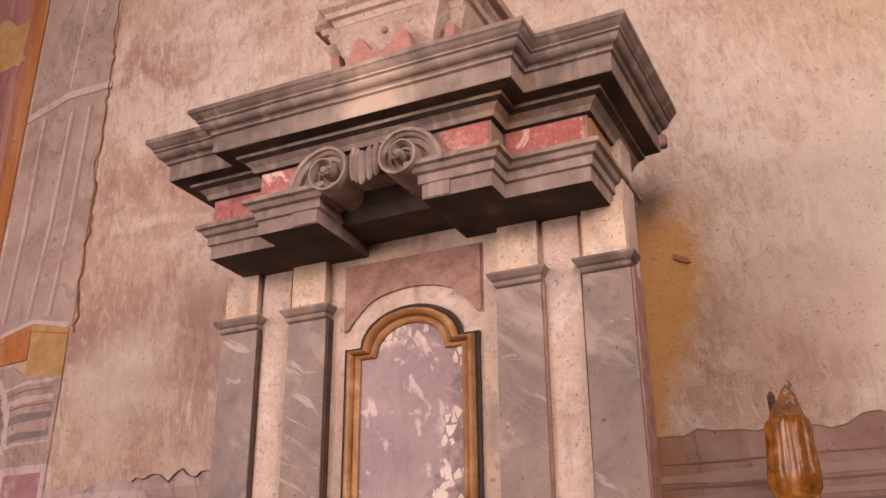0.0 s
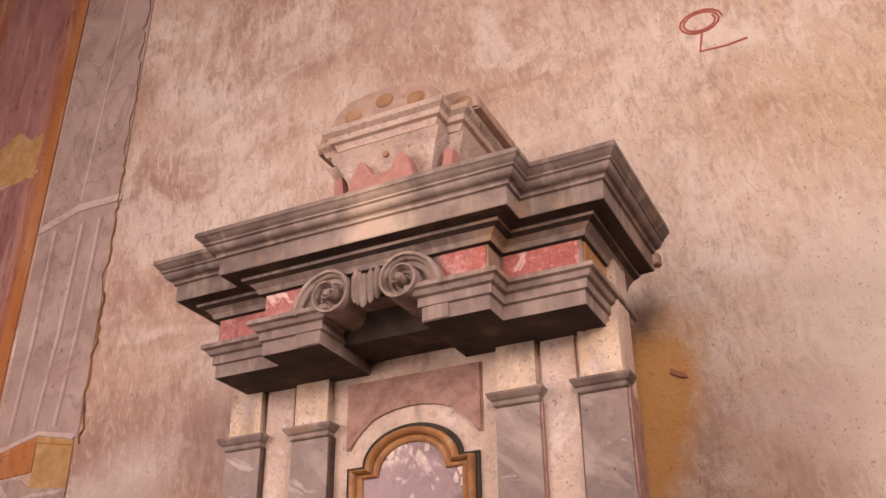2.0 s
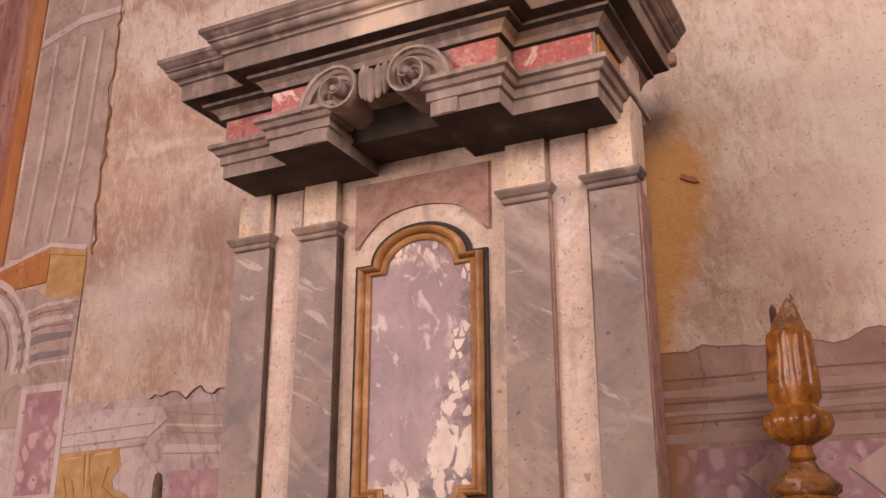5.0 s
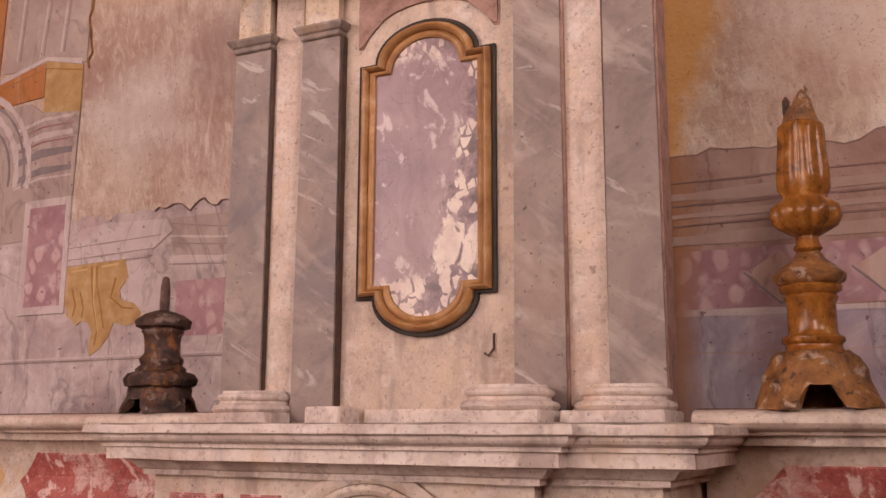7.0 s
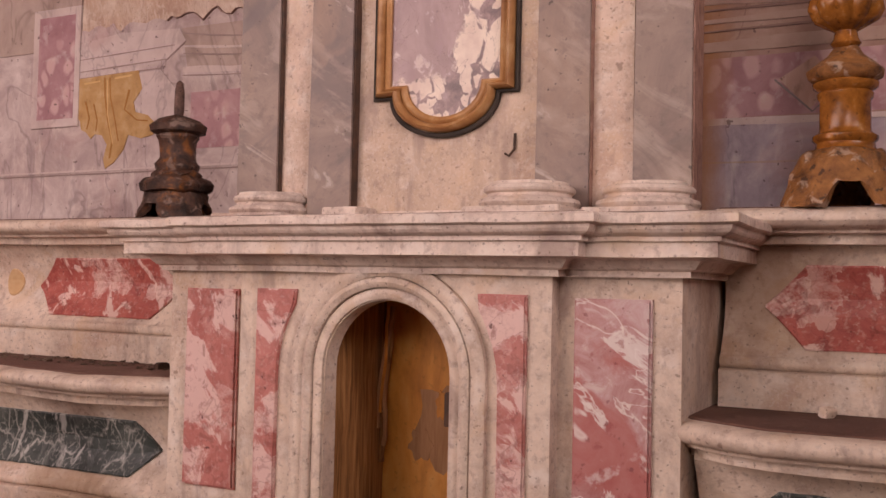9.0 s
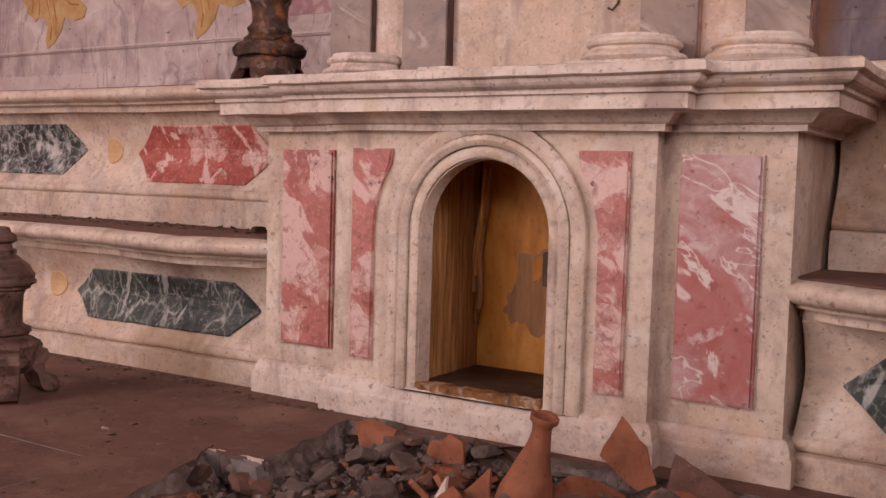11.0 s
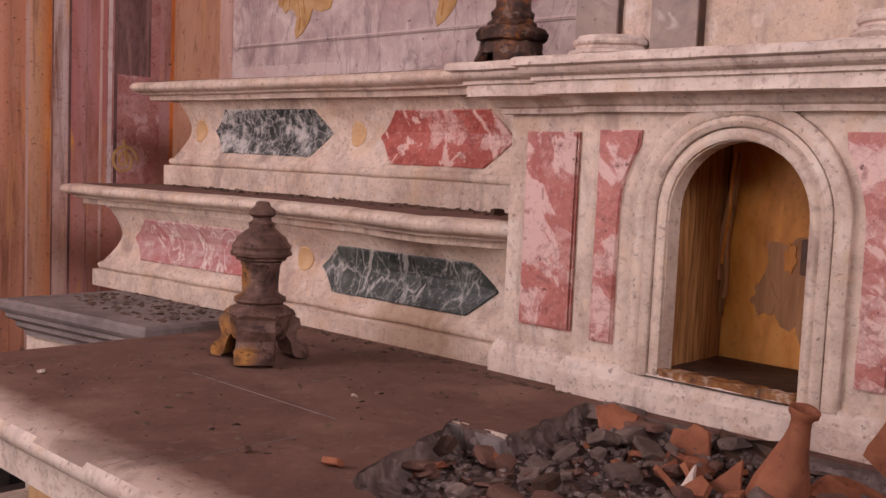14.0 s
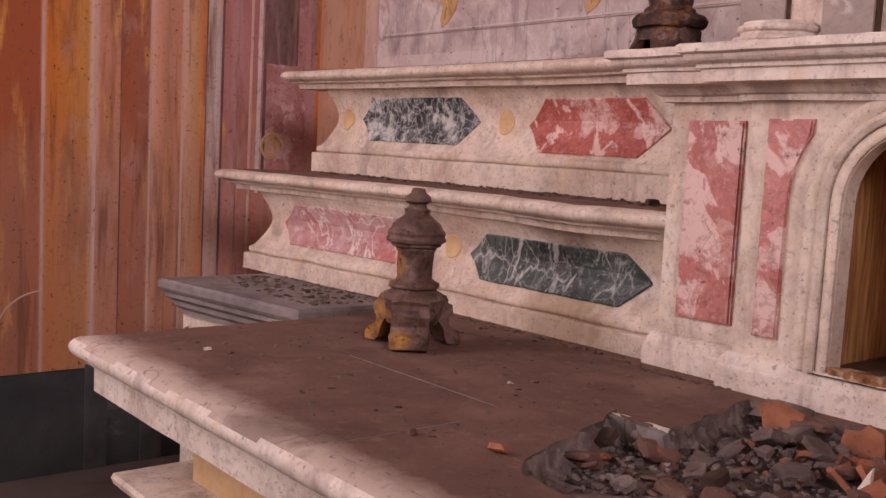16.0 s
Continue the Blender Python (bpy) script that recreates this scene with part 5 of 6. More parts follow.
def jagged_top(at, r, z0, z1, seed):
    rnd = random.Random(seed)
    bm = bmesh.new()
    n = 14
    low = [bm.verts.new((at[0] + r * math.cos(i / n * 6.283), at[1] + r * math.sin(i / n * 6.283), at[2] + z0)) for i in range(n)]
    top = []
    for i in range(n):
        a = i / n * 6.283
        peak = z0 + (z1 - z0) * (0.30 + rnd.uniform(0.0, 0.25) + 0.50 * max(0.0, math.cos(a + 0.9)) ** 3)
        top.append(bm.verts.new((at[0] + r * 0.66 * math.cos(a), at[1] + r * 0.66 * math.sin(a), at[2] + peak)))
    mid = bm.verts.new((at[0], at[1], at[2] + z0 + (z1 - z0) * 0.4))
    for i in range(n):
        j = (i + 1) % n
        bm.faces.new((low[i], low[j], top[j], top[i]))
        bm.faces.new((top[i], top[j], mid))
    bm.faces.new(low)
    return bm


part("broken_top", jagged_top(at, 0.041, 0.612, 0.715, 4), M_AMBER, tall, "jagged broken wooden top")
part("charred_splinter", worn(lathe([(0.005, 0.630), (0.008, 0.650), (0.009, 0.676), (0.003, 0.686)], at + Vector((-0.026, -0.010, -0.006)), 9), 0.002, 3), M_CHAR, tall, "charred black splinter")

# short dark stump on the upper step, other side
at = Vector((-0.915, 0.36, 1.79))
stump = thing("candlestick", "short blackened candlestick stump with a bare spike", "candlestick", at)
bell_foot(at, 0.070, 0.112, 0.085, 0.50, -100, M_CHAR, stump, 2.0)
part("foot_tier", rough_up(worn(lathe([(0.074, 0.072), (0.092, 0.080), (0.096, 0.098), (0.086, 0.112), (0.070, 0.122), (0.072, 0.130), (0.058, 0.140)], at, 48, None, 6, 0.10, (0.075, 0.115)), 0.006, 4), 0.006, 70, 2), M_CHAR, stump, "lumpy charred middle tier", 40)
part("shaft", worn(lathe([(0.056, 0.136), (0.062, 0.146), (0.064, 0.156), (0.054, 0.166), (0.050, 0.176), (0.051, 0.205), (0.054, 0.225), (0.062, 0.235), (0.058, 0.245)], at), 0.004, 3), M_CHAR, stump, "blackened turned shaft with gilt left", 50)
part("drip_ring", worn(lathe([(0.058, 0.243), (0.078, 0.25), (0.08, 0.268), (0.06, 0.285), (0.03, 0.295), (0.012, 0.30)], at), 0.004, 8), M_CHAR, stump, "dark drip ring", 50)
part("spike", worn(lathe([(0.013, 0.295), (0.015, 0.32), (0.013, 0.37), (0.010, 0.395), (0.003, 0.40)], at, 10), 0.002, 1), M_OLDWOOD, stump, "bare wooden spike", 60)

# stump standing on the dusty table
at = Vector((-1.070, -0.380, 1.0))
low = thing("candlestick", "broken flaking gilt candlestick foot on the dusty table", "candlestick", at)
block_feet(at, 0.116, 0.125, -42, M_OLDWOOD, low, 0.35)
part("shaft", worn(lathe([(0.076, 0.10), (0.078, 0.118), (0.070, 0.124), (0.070, 0.134), (0.062, 0.138), (0.056, 0.144), (0.064, 0.150), (0.064, 0.158), (0.052, 0.164), (0.046, 0.172), (0.045, 0.20), (0.047, 0.238), (0.052, 0.246), (0.050, 0.250), (0.062, 0.254), (0.064, 0.262)], at, 32), 0.003, 9), M_OLDWOOD, low, "worn turned shaft", 35)
part("cap_ring", worn(lathe([(0.058, 0.258), (0.074, 0.264), (0.077, 0.272), (0.072, 0.280), (0.074, 0.288), (0.066, 0.296), (0.060, 0.308), (0.044, 0.322), (0.032, 0.332)], at, 32), 0.003, 7), M_OLDWOOD, low, "grey weathered ring", 35)
part("finial", worn(lathe([(0.032, 0.33), (0.034, 0.345), (0.024, 0.35), (0.022, 0.358), (0.034, 0.366), (0.032, 0.378), (0.02, 0.386), (0.016, 0.397), (0.006, 0.40)], at, 20), 0.002, 5), M_OLDWOOD, low, "small turned finial", 50)

# ---- broken terracotta and rubble in the hole of the table ----
def vase(at, tilt):
    m = Matrix.Translation(at) @ Euler([radians(t) for t in tilt]).to_matrix().to_4x4()
    v = thing("terracotta_vase", "terracotta amphora with a slender neck leaning in the rubble", "vase", at)
    outer = [(0.004, 0.0), (0.030, 0.008), (0.048, 0.03), (0.054, 0.06), (0.050, 0.09), (0.041, 0.12), (0.030, 0.15), (0.022, 0.178), (0.018, 0.20), (0.017, 0.215), (0.019, 0.223), (0.025, 0.229), (0.026, 0.238)]
    bm = lathe(outer + [(0.020, 0.237), (0.013, 0.215), (0.013, 0.19)], (0, 0, 0), 28)
    bmesh.ops.transform(bm, matrix=m, verts=bm.verts)
    part("body", rough_up(bm, 0.0035, 22), M_TERRA, v, smooth=50)
    return v


def plate(name, at, outline, turn, material, label, bend=0.25):
    """A broken piece of pot wall with the given outline (x, z), bent a little and turned."""
    bm = cut_finer(slab(outline, 0.0, 0.010), 0.03)
    rot = Euler([radians(t) for t in turn]).to_matrix()
    for v in bm.verts:
        v.co.y += bend * v.co.x * v.co.x / 0.06
        v.co = Vector(at) + rot @ v.co
    solo(name, rough_up(bm, 0.003, 45), material, label, "pottery sherd", "terracotta sherds")


vase((0.228, -0.235, 0.898), (2, 14, 0))
TERRA_LABEL = "broken orange terracotta sherd standing in rubble"
plate("terracotta_sherd", (-0.172, -0.125, 0.975), [(-0.055, 0.04), (-0.01, 0.052), (0.045, 0.036), (0.035, -0.01), (0.005, -0.045), (-0.03, -0.02)], (-12, 0, 8), M_TERRA, TERRA_LABEL)
plate("dark_sherd", (-0.205, -0.095, 1.000), [(-0.06, -0.02), (-0.02, 0.022), (0.07, 0.026), (0.075, -0.015)], (-30, 0, 6), M_RUBBLE, "dusty greenish curved sherd")
plate("terracotta_sherd", (-0.09, -0.16, 0.955), [(-0.02, -0.03), (-0.015, 0.025), (0.012, 0.03), (0.022, -0.025)], (-15, 0, -10), M_TERRA, TERRA_LABEL)
plate("terracotta_sherd", (0.003, -0.125, 0.982), [(-0.045, -0.035), (-0.038, 0.026), (-0.005, 0.030), (0.005, 0.045), (0.036, 0.032), (0.044, -0.015), (0.03, -0.05)], (-14, 0, 4), M_TERRA, TERRA_LABEL)
plate("dark_sherd", (0.118, -0.105, 0.990), [(-0.085, -0.04), (-0.075, 0.03), (0.0, 0.024), (0.082, 0.040), (0.078, -0.035), (0.0, -0.05)], (-12, 0, -2), M_IRON, "wide dark brown sherd")
plate("terracotta_sherd", (0.392, -0.13, 1.05), [(-0.05, -0.005), (-0.012, 0.070), (0.035, 0.02), (0.055, -0.045), (0.025, -0.06)], (-10, 0, 12), M_TERRA, TERRA_LABEL)
plate("dusty_sherd", (0.515, -0.105, 1.00), [(-0.06, -0.03), (-0.045, 0.065), (0.02, 0.032), (0.075, 0.005), (0.06, -0.04)], (-24, 0, 6), M_DUST, "dusty brown sherd leaning on the plinth")
FLAT = "broken terracotta sherd lying flat on the rubble"
plate("terracotta_sherd", (0.34, -0.17, 0.985), [(-0.085, -0.02), (-0.05, 0.032), (0.06, 0.03), (0.095, -0.012), (0.02, -0.035)], (-62, 8, 6), M_TERRA, FLAT)
plate("terracotta_sherd", (0.48, -0.14, 0.985), [(-0.07, -0.03), (-0.03, 0.04), (0.05, 0.03), (0.08, -0.02)], (-70, -6, 20), M_TERRA, FLAT)
plate("terracotta_sherd", (0.165, -0.27, 0.975), [(-0.03, -0.03), (0.0, 0.05), (0.028, 0.0), (0.02, -0.03)], (-22, 20, 0), M_TERRA, FLAT)
plate("marble_splinter", (0.105, -0.30, 0.965), [(-0.014, -0.025), (0.0, 0.038), (0.016, -0.02)], (-20, 10, 0), M_BASE, "pale pointed splinter of marble")
for k, (x, y, r) in enumerate(((0.01, -0.19, 0.04), (0.07, -0.20, 0.035), (0.10, -0.25, 0.04), (0.05, -0.28, 0.03), (-0.05, -0.21, 0.028), (0.14, -0.20, 0.035), (0.02, -0.24, 0.03), (0.13, -0.31, 0.03))):
    plate("terracotta_sherd", (x, y, 0.968 + 0.004 * (k % 3)), [(-r, -r * 0.5), (-r * 0.5, r * 0.7), (r * 0.6, r * 0.5), (r, -r * 0.2), (0.0, -r * 0.8)], (-74 + 9 * (k % 4), 6 * (k % 3), 47 * k), M_TERRA, FLAT)
rnd = random.Random(5)
chunks = 0
while chunks < 295:
    x, y = rnd.uniform(-0.34, 0.60), rnd.uniform(-0.84, -0.09)
    if x > 0.60 + (y + 0.2) * 0.76 or y > -0.36 and x < -0.22:
        continue
    sz = rnd.choice((0.006, 0.008, 0.010, 0.013, 0.017, 0.024, 0.034)) * (1.2 if y > -0.4 and x < 0.0 else 1.0)
    mat = rnd.choice((M_RUBBLE, M_RUBBLE, M_RUBBLE, M_IRON, M_DUST, M_DUST, M_DUST, M_TERRA))
    solo("rubble_chunk", shard((x, y, 0.94 + sz * 0.5 + rnd.uniform(0, 0.02) + 0.03 * max(0.0, 1 + y / 0.3)), sz, chunks + 100, 0.42), mat, "loose chunk of broken mortar and stone", "rubble", "rubble chunks")
    chunks += 1
grit = bmesh.new()
for i in range(1800):
    x, y = rnd.uniform(-0.33, 0.60), rnd.uniform(-0.70, -0.07)
    shard((x, y, 0.938 + rnd.uniform(0, 0.022) + 0.03 * max(0.0, 1 + y / 0.3)), rnd.choice((0.004, 0.006, 0.008, 0.011)), 900 + i, 0.6, grit)
solo("grit", grit, M_MORTAR, "fine dark grit and crumbled mortar in the hole", "grit", kind="stuff")
# the lifted broken corner of the slab
solo("slab_fragment", rough_up(cut_finer(slab([(-0.37, 0.955), (-0.22, 0.95), (-0.22, 0.992), (-0.37, 0.997)], -0.43, -0.395), 0.03), 0.006, 30), M_SLABGREY, "pale broken fragment of the table slab", "stone fragment")

# crumbs on the table and the steps
rnd = random.Random(11)
CRUMBS = [(-1.21, -0.875, 1.0, 0.011, M_BASE), (-0.43, -0.865, 1.0, 0.013, M_DUST), (-0.27, -0.80, 1.0, 0.022, M_TERRA), (-0.62, -0.45, 1.0, 0.008, M_BASE), (-1.40, 0.27, 1.378, 0.010, M_BASE), (0.86, 0.24, 1.378, 0.022, M_BASE), (-0.80, 0.20, 1.378, 0.02, M_IRON)]
for i, (x, y, z, r, mt) in enumerate(CRUMBS):
    solo("crumb", shard((x, y, z + r * 0.4), r, 300 + i, 0.6), mt, "small loose stone crumb on the dust", "crumb", "crumbs")
bm = bmesh.new()
for i in range(1100):
    zone = rnd.random()
    if zone < 0.45:
        x, y, z = rnd.uniform(-1.5, -0.35), rnd.uniform(-0.95, 0.02), 1.001
    elif zone < 0.75:
        x = rnd.uniform(-2.5, -0.7)
        y, z = rnd.uniform(0.16, 0.30), 1.3795
    else:
        x, y, z = rnd.uniform(-2.35, -1.7), rnd.uniform(-0.3, 0.0), 0.994
    if z > 1.3 and y < plan_y(G1, x) + 0.02:
        continue
    if zone < 0.45 and rnd.random() < 0.5:
        y = rnd.uniform(-0.02, 0.02) - 0.04 * (x > -0.7)
    shard((x, y, z), rnd.choice((0.003, 0.004, 0.006, 0.010, 0.012 if zone > 0.45 else 0.005)), i, 0.22, bm)
solo("dry_leaf_litter", bm, M_LITTER, "scattered dark crumbs and dry leaf bits", "litter", kind="stuff")
# ---- painted wall decoration ----
def stain(s):
    """Rusty water stain low down along the retable's edge."""
    x = axis(s, 0)
    wob = math_node(s.nt, "MULTIPLY", math_node(s.nt, "SUBTRACT", s.noise(6, 6, 0.7, 0.0, s.pos((1, 1, 0.35))), 0.5), 0.16)
    f = math_node(s.nt, "MULTIPLY", mask(s.nt, math_node(s.nt, "ADD", x, wob), 0.57, 0.50), mask(s.nt, x, 0.2, 0.25))
    return s.over(f, (0.34, 0.15, 0.06), 0.8)


def lilac(name, a, b, c):
    s = Stone(name, 0.9)
    s.base(5, [(0.3, a), (0.5, b), (0.75, c)], 8, 0.68, 0.6)
    s.veins(2.4, 0.018, tuple(v * 0.72 for v in a), 0.55, 1.0, s.pos((1.5, 1, 0.8), rot=(0, 0.5, 0)))
    s.blotch(3, 0.55, 0.66, (0.45, 0.28, 0.26), 0.45, 7, 0.6, s.pos(rot=(0, 0.6, 0)))
    s.blotch(20, 0.55, 0.68, c, 0.5, 7, 0.3, s.pos((1, 1, 0.4)))
    s.pits(45, 0.68, 0.73, (0.10, 0.06, 0.06), 0.7)
    return stain(s).done(0.35, 40)


M_P_LILAC = lilac("lilac_fresco", (0.30, 0.215, 0.215), (0.49, 0.385, 0.365), (0.72, 0.63, 0.595))
# bluer lilac: its pigment plus the blue shade beside the retable, as colour
M_P_SHADELILAC = lilac("shaded_blue_lilac_fresco", (0.25, 0.195, 0.235), (0.40, 0.325, 0.36), (0.62, 0.53, 0.53))
M_P_GREY = lilac("grey_fresco", (0.31, 0.22, 0.19), (0.42, 0.315, 0.275), (0.52, 0.41, 0.36))
def pebbled():
    """Painted marble: pale pink pebbles outlined on a violet ground."""
    s = Stone("pink_fresco", 0.9)
    s.base(6, [(0.3, (0.31, 0.155, 0.175)), (0.55, (0.43, 0.25, 0.262)), (0.75, (0.54, 0.37, 0.365))], 8, 0.65, 0.4)
    at = s.pos((1.25, 0.2, 0.85))
    v = s.cells(15, warp=0.05, wscale=9, at=at)
    r = s.nt.nodes.new("ShaderNodeSeparateColor")
    s.nt.links.new(v.outputs["Color"], r.inputs[0])
    e = s.cells(15, "DISTANCE_TO_EDGE", 0.05, 9, at=at).outputs["Distance"]
    round_ones = mask(s.nt, v.outputs["Distance"], 0.50, 0.34)
    s.over(math_node(s.nt, "MULTIPLY", mask(s.nt, r.outputs[1], 0.25, 0.55), math_node(s.nt, "MULTIPLY", round_ones, mask(s.nt, e, 0.03, 0.14))), (0.60, 0.41, 0.395), 0.75)
    s.blotch(20, 0.55, 0.68, (0.60, 0.50, 0.48), 0.5, 7, 0.3)
    s.pits(45, 0.69, 0.74, (0.10, 0.06, 0.06), 0.7)
    return stain(s).done(0.35, 40)


M_P_PINK = pebbled()
M_P_OCHRE = plain("ochre_fresco", [(0.3, (0.36, 0.195, 0.075)), (0.5, (0.47, 0.285, 0.12)), (0.72, (0.57, 0.40, 0.23))], 12, 0.9, 0.2, 40, 0.2)
M_P_BROWN = lilac("brown_fresco", (0.23, 0.125, 0.10), (0.34, 0.205, 0.165), (0.47, 0.325, 0.27))
def streaked(name, a, b, c, streak):
    """Old wall paint, run and streaked downwards."""
    s = Stone(name, 0.9)
    s.base(4, [(0.32, a), (0.5, b), (0.7, c)], 8, 0.66, 0.4, s.pos((1.6, 1.6, 0.5)))
    s.blotch(14, 0.54, 0.66, streak, 0.55, 7, 0.3, s.pos((1.5, 1.5, 0.14)))
    s.blotch(26, 0.56, 0.70, tuple(v * 0.5 for v in a), 0.5, 6, 0.3, s.pos((1, 1, 0.4)))
    s.pits(42, 0.68, 0.73, (0.09, 0.04, 0.03), 0.7)
    return s.done(0.35, 40)


M_P_RED = streaked("red_brown_fresco", (0.25, 0.085, 0.045), (0.36, 0.145, 0.085), (0.45, 0.22, 0.14), (0.52, 0.32, 0.24))
M_P_ORANGE = streaked("orange_fresco", (0.36, 0.13, 0.035), (0.43, 0.17, 0.055), (0.46, 0.22, 0.10), (0.50, 0.29, 0.17))
M_P_TAN = streaked("tan_fresco", (0.33, 0.15, 0.09), (0.43, 0.22, 0.14), (0.48, 0.27, 0.18), (0.52, 0.27, 0.12))
M_P_PALE = streaked("pale_pink_fresco", (0.42, 0.25, 0.20), (0.50, 0.32, 0.265), (0.57, 0.39, 0.33), (0.60, 0.46, 0.40))
M_P_WINE = streaked("wine_fresco", (0.23, 0.095, 0.09), (0.34, 0.165, 0.15), (0.43, 0.25, 0.22), (0.50, 0.30, 0.24))
M_P_DARKWINE = streaked("dark_wine_fresco", (0.055, 0.03, 0.028), (0.13, 0.07, 0.065), (0.26, 0.15, 0.14), (0.34, 0.20, 0.18))
M_P_PALELILAC = lilac("pale_lilac_fresco", (0.46, 0.36, 0.34), (0.57, 0.46, 0.435), (0.66, 0.56, 0.53))
M_P_SLATE = plain("slate_fresco", [(0.3, (0.18, 0.145, 0.15)), (0.7, (0.30, 0.245, 0.24))], 8, 0.9, 0.2, 40, 0.2)
M_P_RUST = plain("rust_line_fresco", [(0.3, (0.30, 0.13, 0.03)), (0.7, (0.40, 0.19, 0.05))], 8, 0.9, 0.1)
M_P_GOLD = plain("light_ochre_fresco", [(0.3, (0.58, 0.36, 0.14)), (0.7, (0.66, 0.45, 0.22))], 8, 0.9, 0.1)
M_P_LINE = plain("shade_line_fresco", [(0.3, (0.27, 0.19, 0.18)), (0.7, (0.36, 0.27, 0.25))], 8, 0.9, 0.1)
M_P_PINKWALL = red_marble("purple_fresco", ((0.26, 0.085, 0.08), (0.40, 0.185, 0.17)), 0.58, 9.0, (0.44, 0.29, 0.28))
M_P_DARKGREY = plain("dark_grey_fresco", [(0.3, (0.04, 0.037, 0.036)), (0.7, (0.09, 0.082, 0.08))], 5, 0.8, 0.2, 40, 0.2)
M_P_DARK = plain("dark_dado_fresco", [(0.3, (0.022, 0.022, 0.024)), (0.62, (0.05, 0.05, 0.05)), (0.75, (0.16, 0.14, 0.13))], 3, 0.8, 0.2, 40, 0.2)


def ragged(x0, x1, z, n, amp, seed):
    return [(x0 + (x1 - x0) * i / n, z + amp * noise.noise(Vector((i * 0.37 + seed, seed, 0))) + amp * 0.5 * noise.noise(Vector((i * 1.7, seed, 3)))) for i in range(n + 1)]


LAYER = [0]


def on_north(name, outline, material, label, lift=0.003, bevel=0.0):
    """A painted field, a skin of plaster on the wall; each lies a hair over the one before."""
    LAYER[0] += 1
    lift = lift * 0.3 + LAYER[0] * 0.00008
    return part(name, slab(outline, WALL_Y - lift, WALL_Y + 0.002, bevel=bevel), material, wall_north, label)


def rect(x0, x1, z0, z1):
    return [(x0, z0), (x1, z0), (x1, z1), (x0, z1)]


def stroke(points, width, material, label="painted line", lift=0.012):
    """A brush line on the north wall along (x, z) points."""
    up, down = [], []
    for i, p in enumerate(points):
        q, t = points[max(0, i - 1)], points[min(len(points) - 1, i + 1)]
        d = Vector((t[0] - q[0], t[1] - q[1])).normalized()
        w = width * (0.75 + 0.5 * noise.noise(Vector((i * 0.8, p[0] * 3, p[1] * 3))))
        up.append((p[0] - d.y * w / 2, p[1] + d.x * w / 2))
        down.append((p[0] + d.y * w / 2, p[1] - d.x * w / 2))
    return on_north("painted_line", down + up[::-1], material, label, lift)


def bow(x0, z0, x1, z1, sag, n=10):
    return [(x0 + (x1 - x0) * i / n, z0 + (z1 - z0) * i / n + sag * math.sin(i / n * math.pi)) for i in range(n + 1)]


# the painted lower zone, left of the retable
on_north("fresco_ground", [(WEST_X, 0.9), (-0.56, 0.9)] + ragged(-0.56, -1.75, 2.515, 60, 0.035, 2.0) + [(-1.75, 2.45), (WEST_X, 2.45)], M_P_LILAC, "faded lilac marbled fresco with a ragged upper edge", 0.006)
on_north("painted_band", bow(-1.24, 2.335, -0.56, 2.335, -0.012) + bow(-0.56, 2.475, -1.27, 2.475, 0.0), M_P_GREY, "painted grey moulding", 0.009)
on_north("painted_band", [(-1.83, 2.36), (-1.32, 2.375), (-1.25, 2.43), (-1.28, 2.475), (-1.55, 2.485), (-1.84, 2.455)], M_P_PALELILAC, "painted pale bracket slab", 0.010)
on_north("painted_band", [(-1.79, 2.335), (-1.36, 2.345), (-1.34, 2.372), (-1.80, 2.357)], M_P_LILAC, "painted bracket moulding", 0.010)
for x0, za, x1, zb, w in ((-1.82, 2.357, -1.33, 2.374, 0.006), (-1.80, 2.402, -1.30, 2.42, 0.005), (-1.33, 2.374, -1.25, 2.43, 0.006), (-1.79, 2.335, -1.36, 2.345, 0.006)):
    stroke(bow(x0, za, x1, zb, 0.0, 6), w, M_P_LINE)
for za, sag, w, m in ((2.445, -0.03, 0.006, M_P_LINE), (2.40, -0.02, 0.010, M_P_PALELILAC), (2.375, -0.02, 0.005, M_P_LINE), (2.32, -0.012, 0.028, M_P_PALELILAC), (2.30, -0.01, 0.005, M_P_LINE)):
    stroke(bow(-1.26, za + 0.012, -0.56, za, sag), w, m)
on_north("painted_panel", rect(-1.22, -0.60, 2.06, 2.25), M_P_PINK, "painted pink marble panel", 0.010)
on_north("painted_scroll", [(-1.46, 2.335), (-1.36, 2.34), (-1.28, 2.26), (-1.24, 2.17), (-1.27, 2.08), (-1.36, 2.10), (-1.44, 2.20)][::-1], M_P_PALELILAC, "painted pale scroll", 0.012)
CORBEL = [(-1.75, 2.335), (-1.46, 2.345), (-1.44, 2.28), (-1.48, 2.235), (-1.47, 2.20), (-1.41, 2.185), (-1.37, 2.15), (-1.385, 2.115), (-1.44, 2.105), (-1.50, 2.12), (-1.52, 2.07), (-1.565, 2.025), (-1.605, 2.005), (-1.615, 2.04),
          (-1.60, 2.09), (-1.625, 2.125), (-1.66, 2.13), (-1.68, 2.115), (-1.705, 2.14), (-1.73, 2.15), (-1.735, 2.18), (-1.755, 2.20), (-1.75, 2.25), (-1.765, 2.29)]
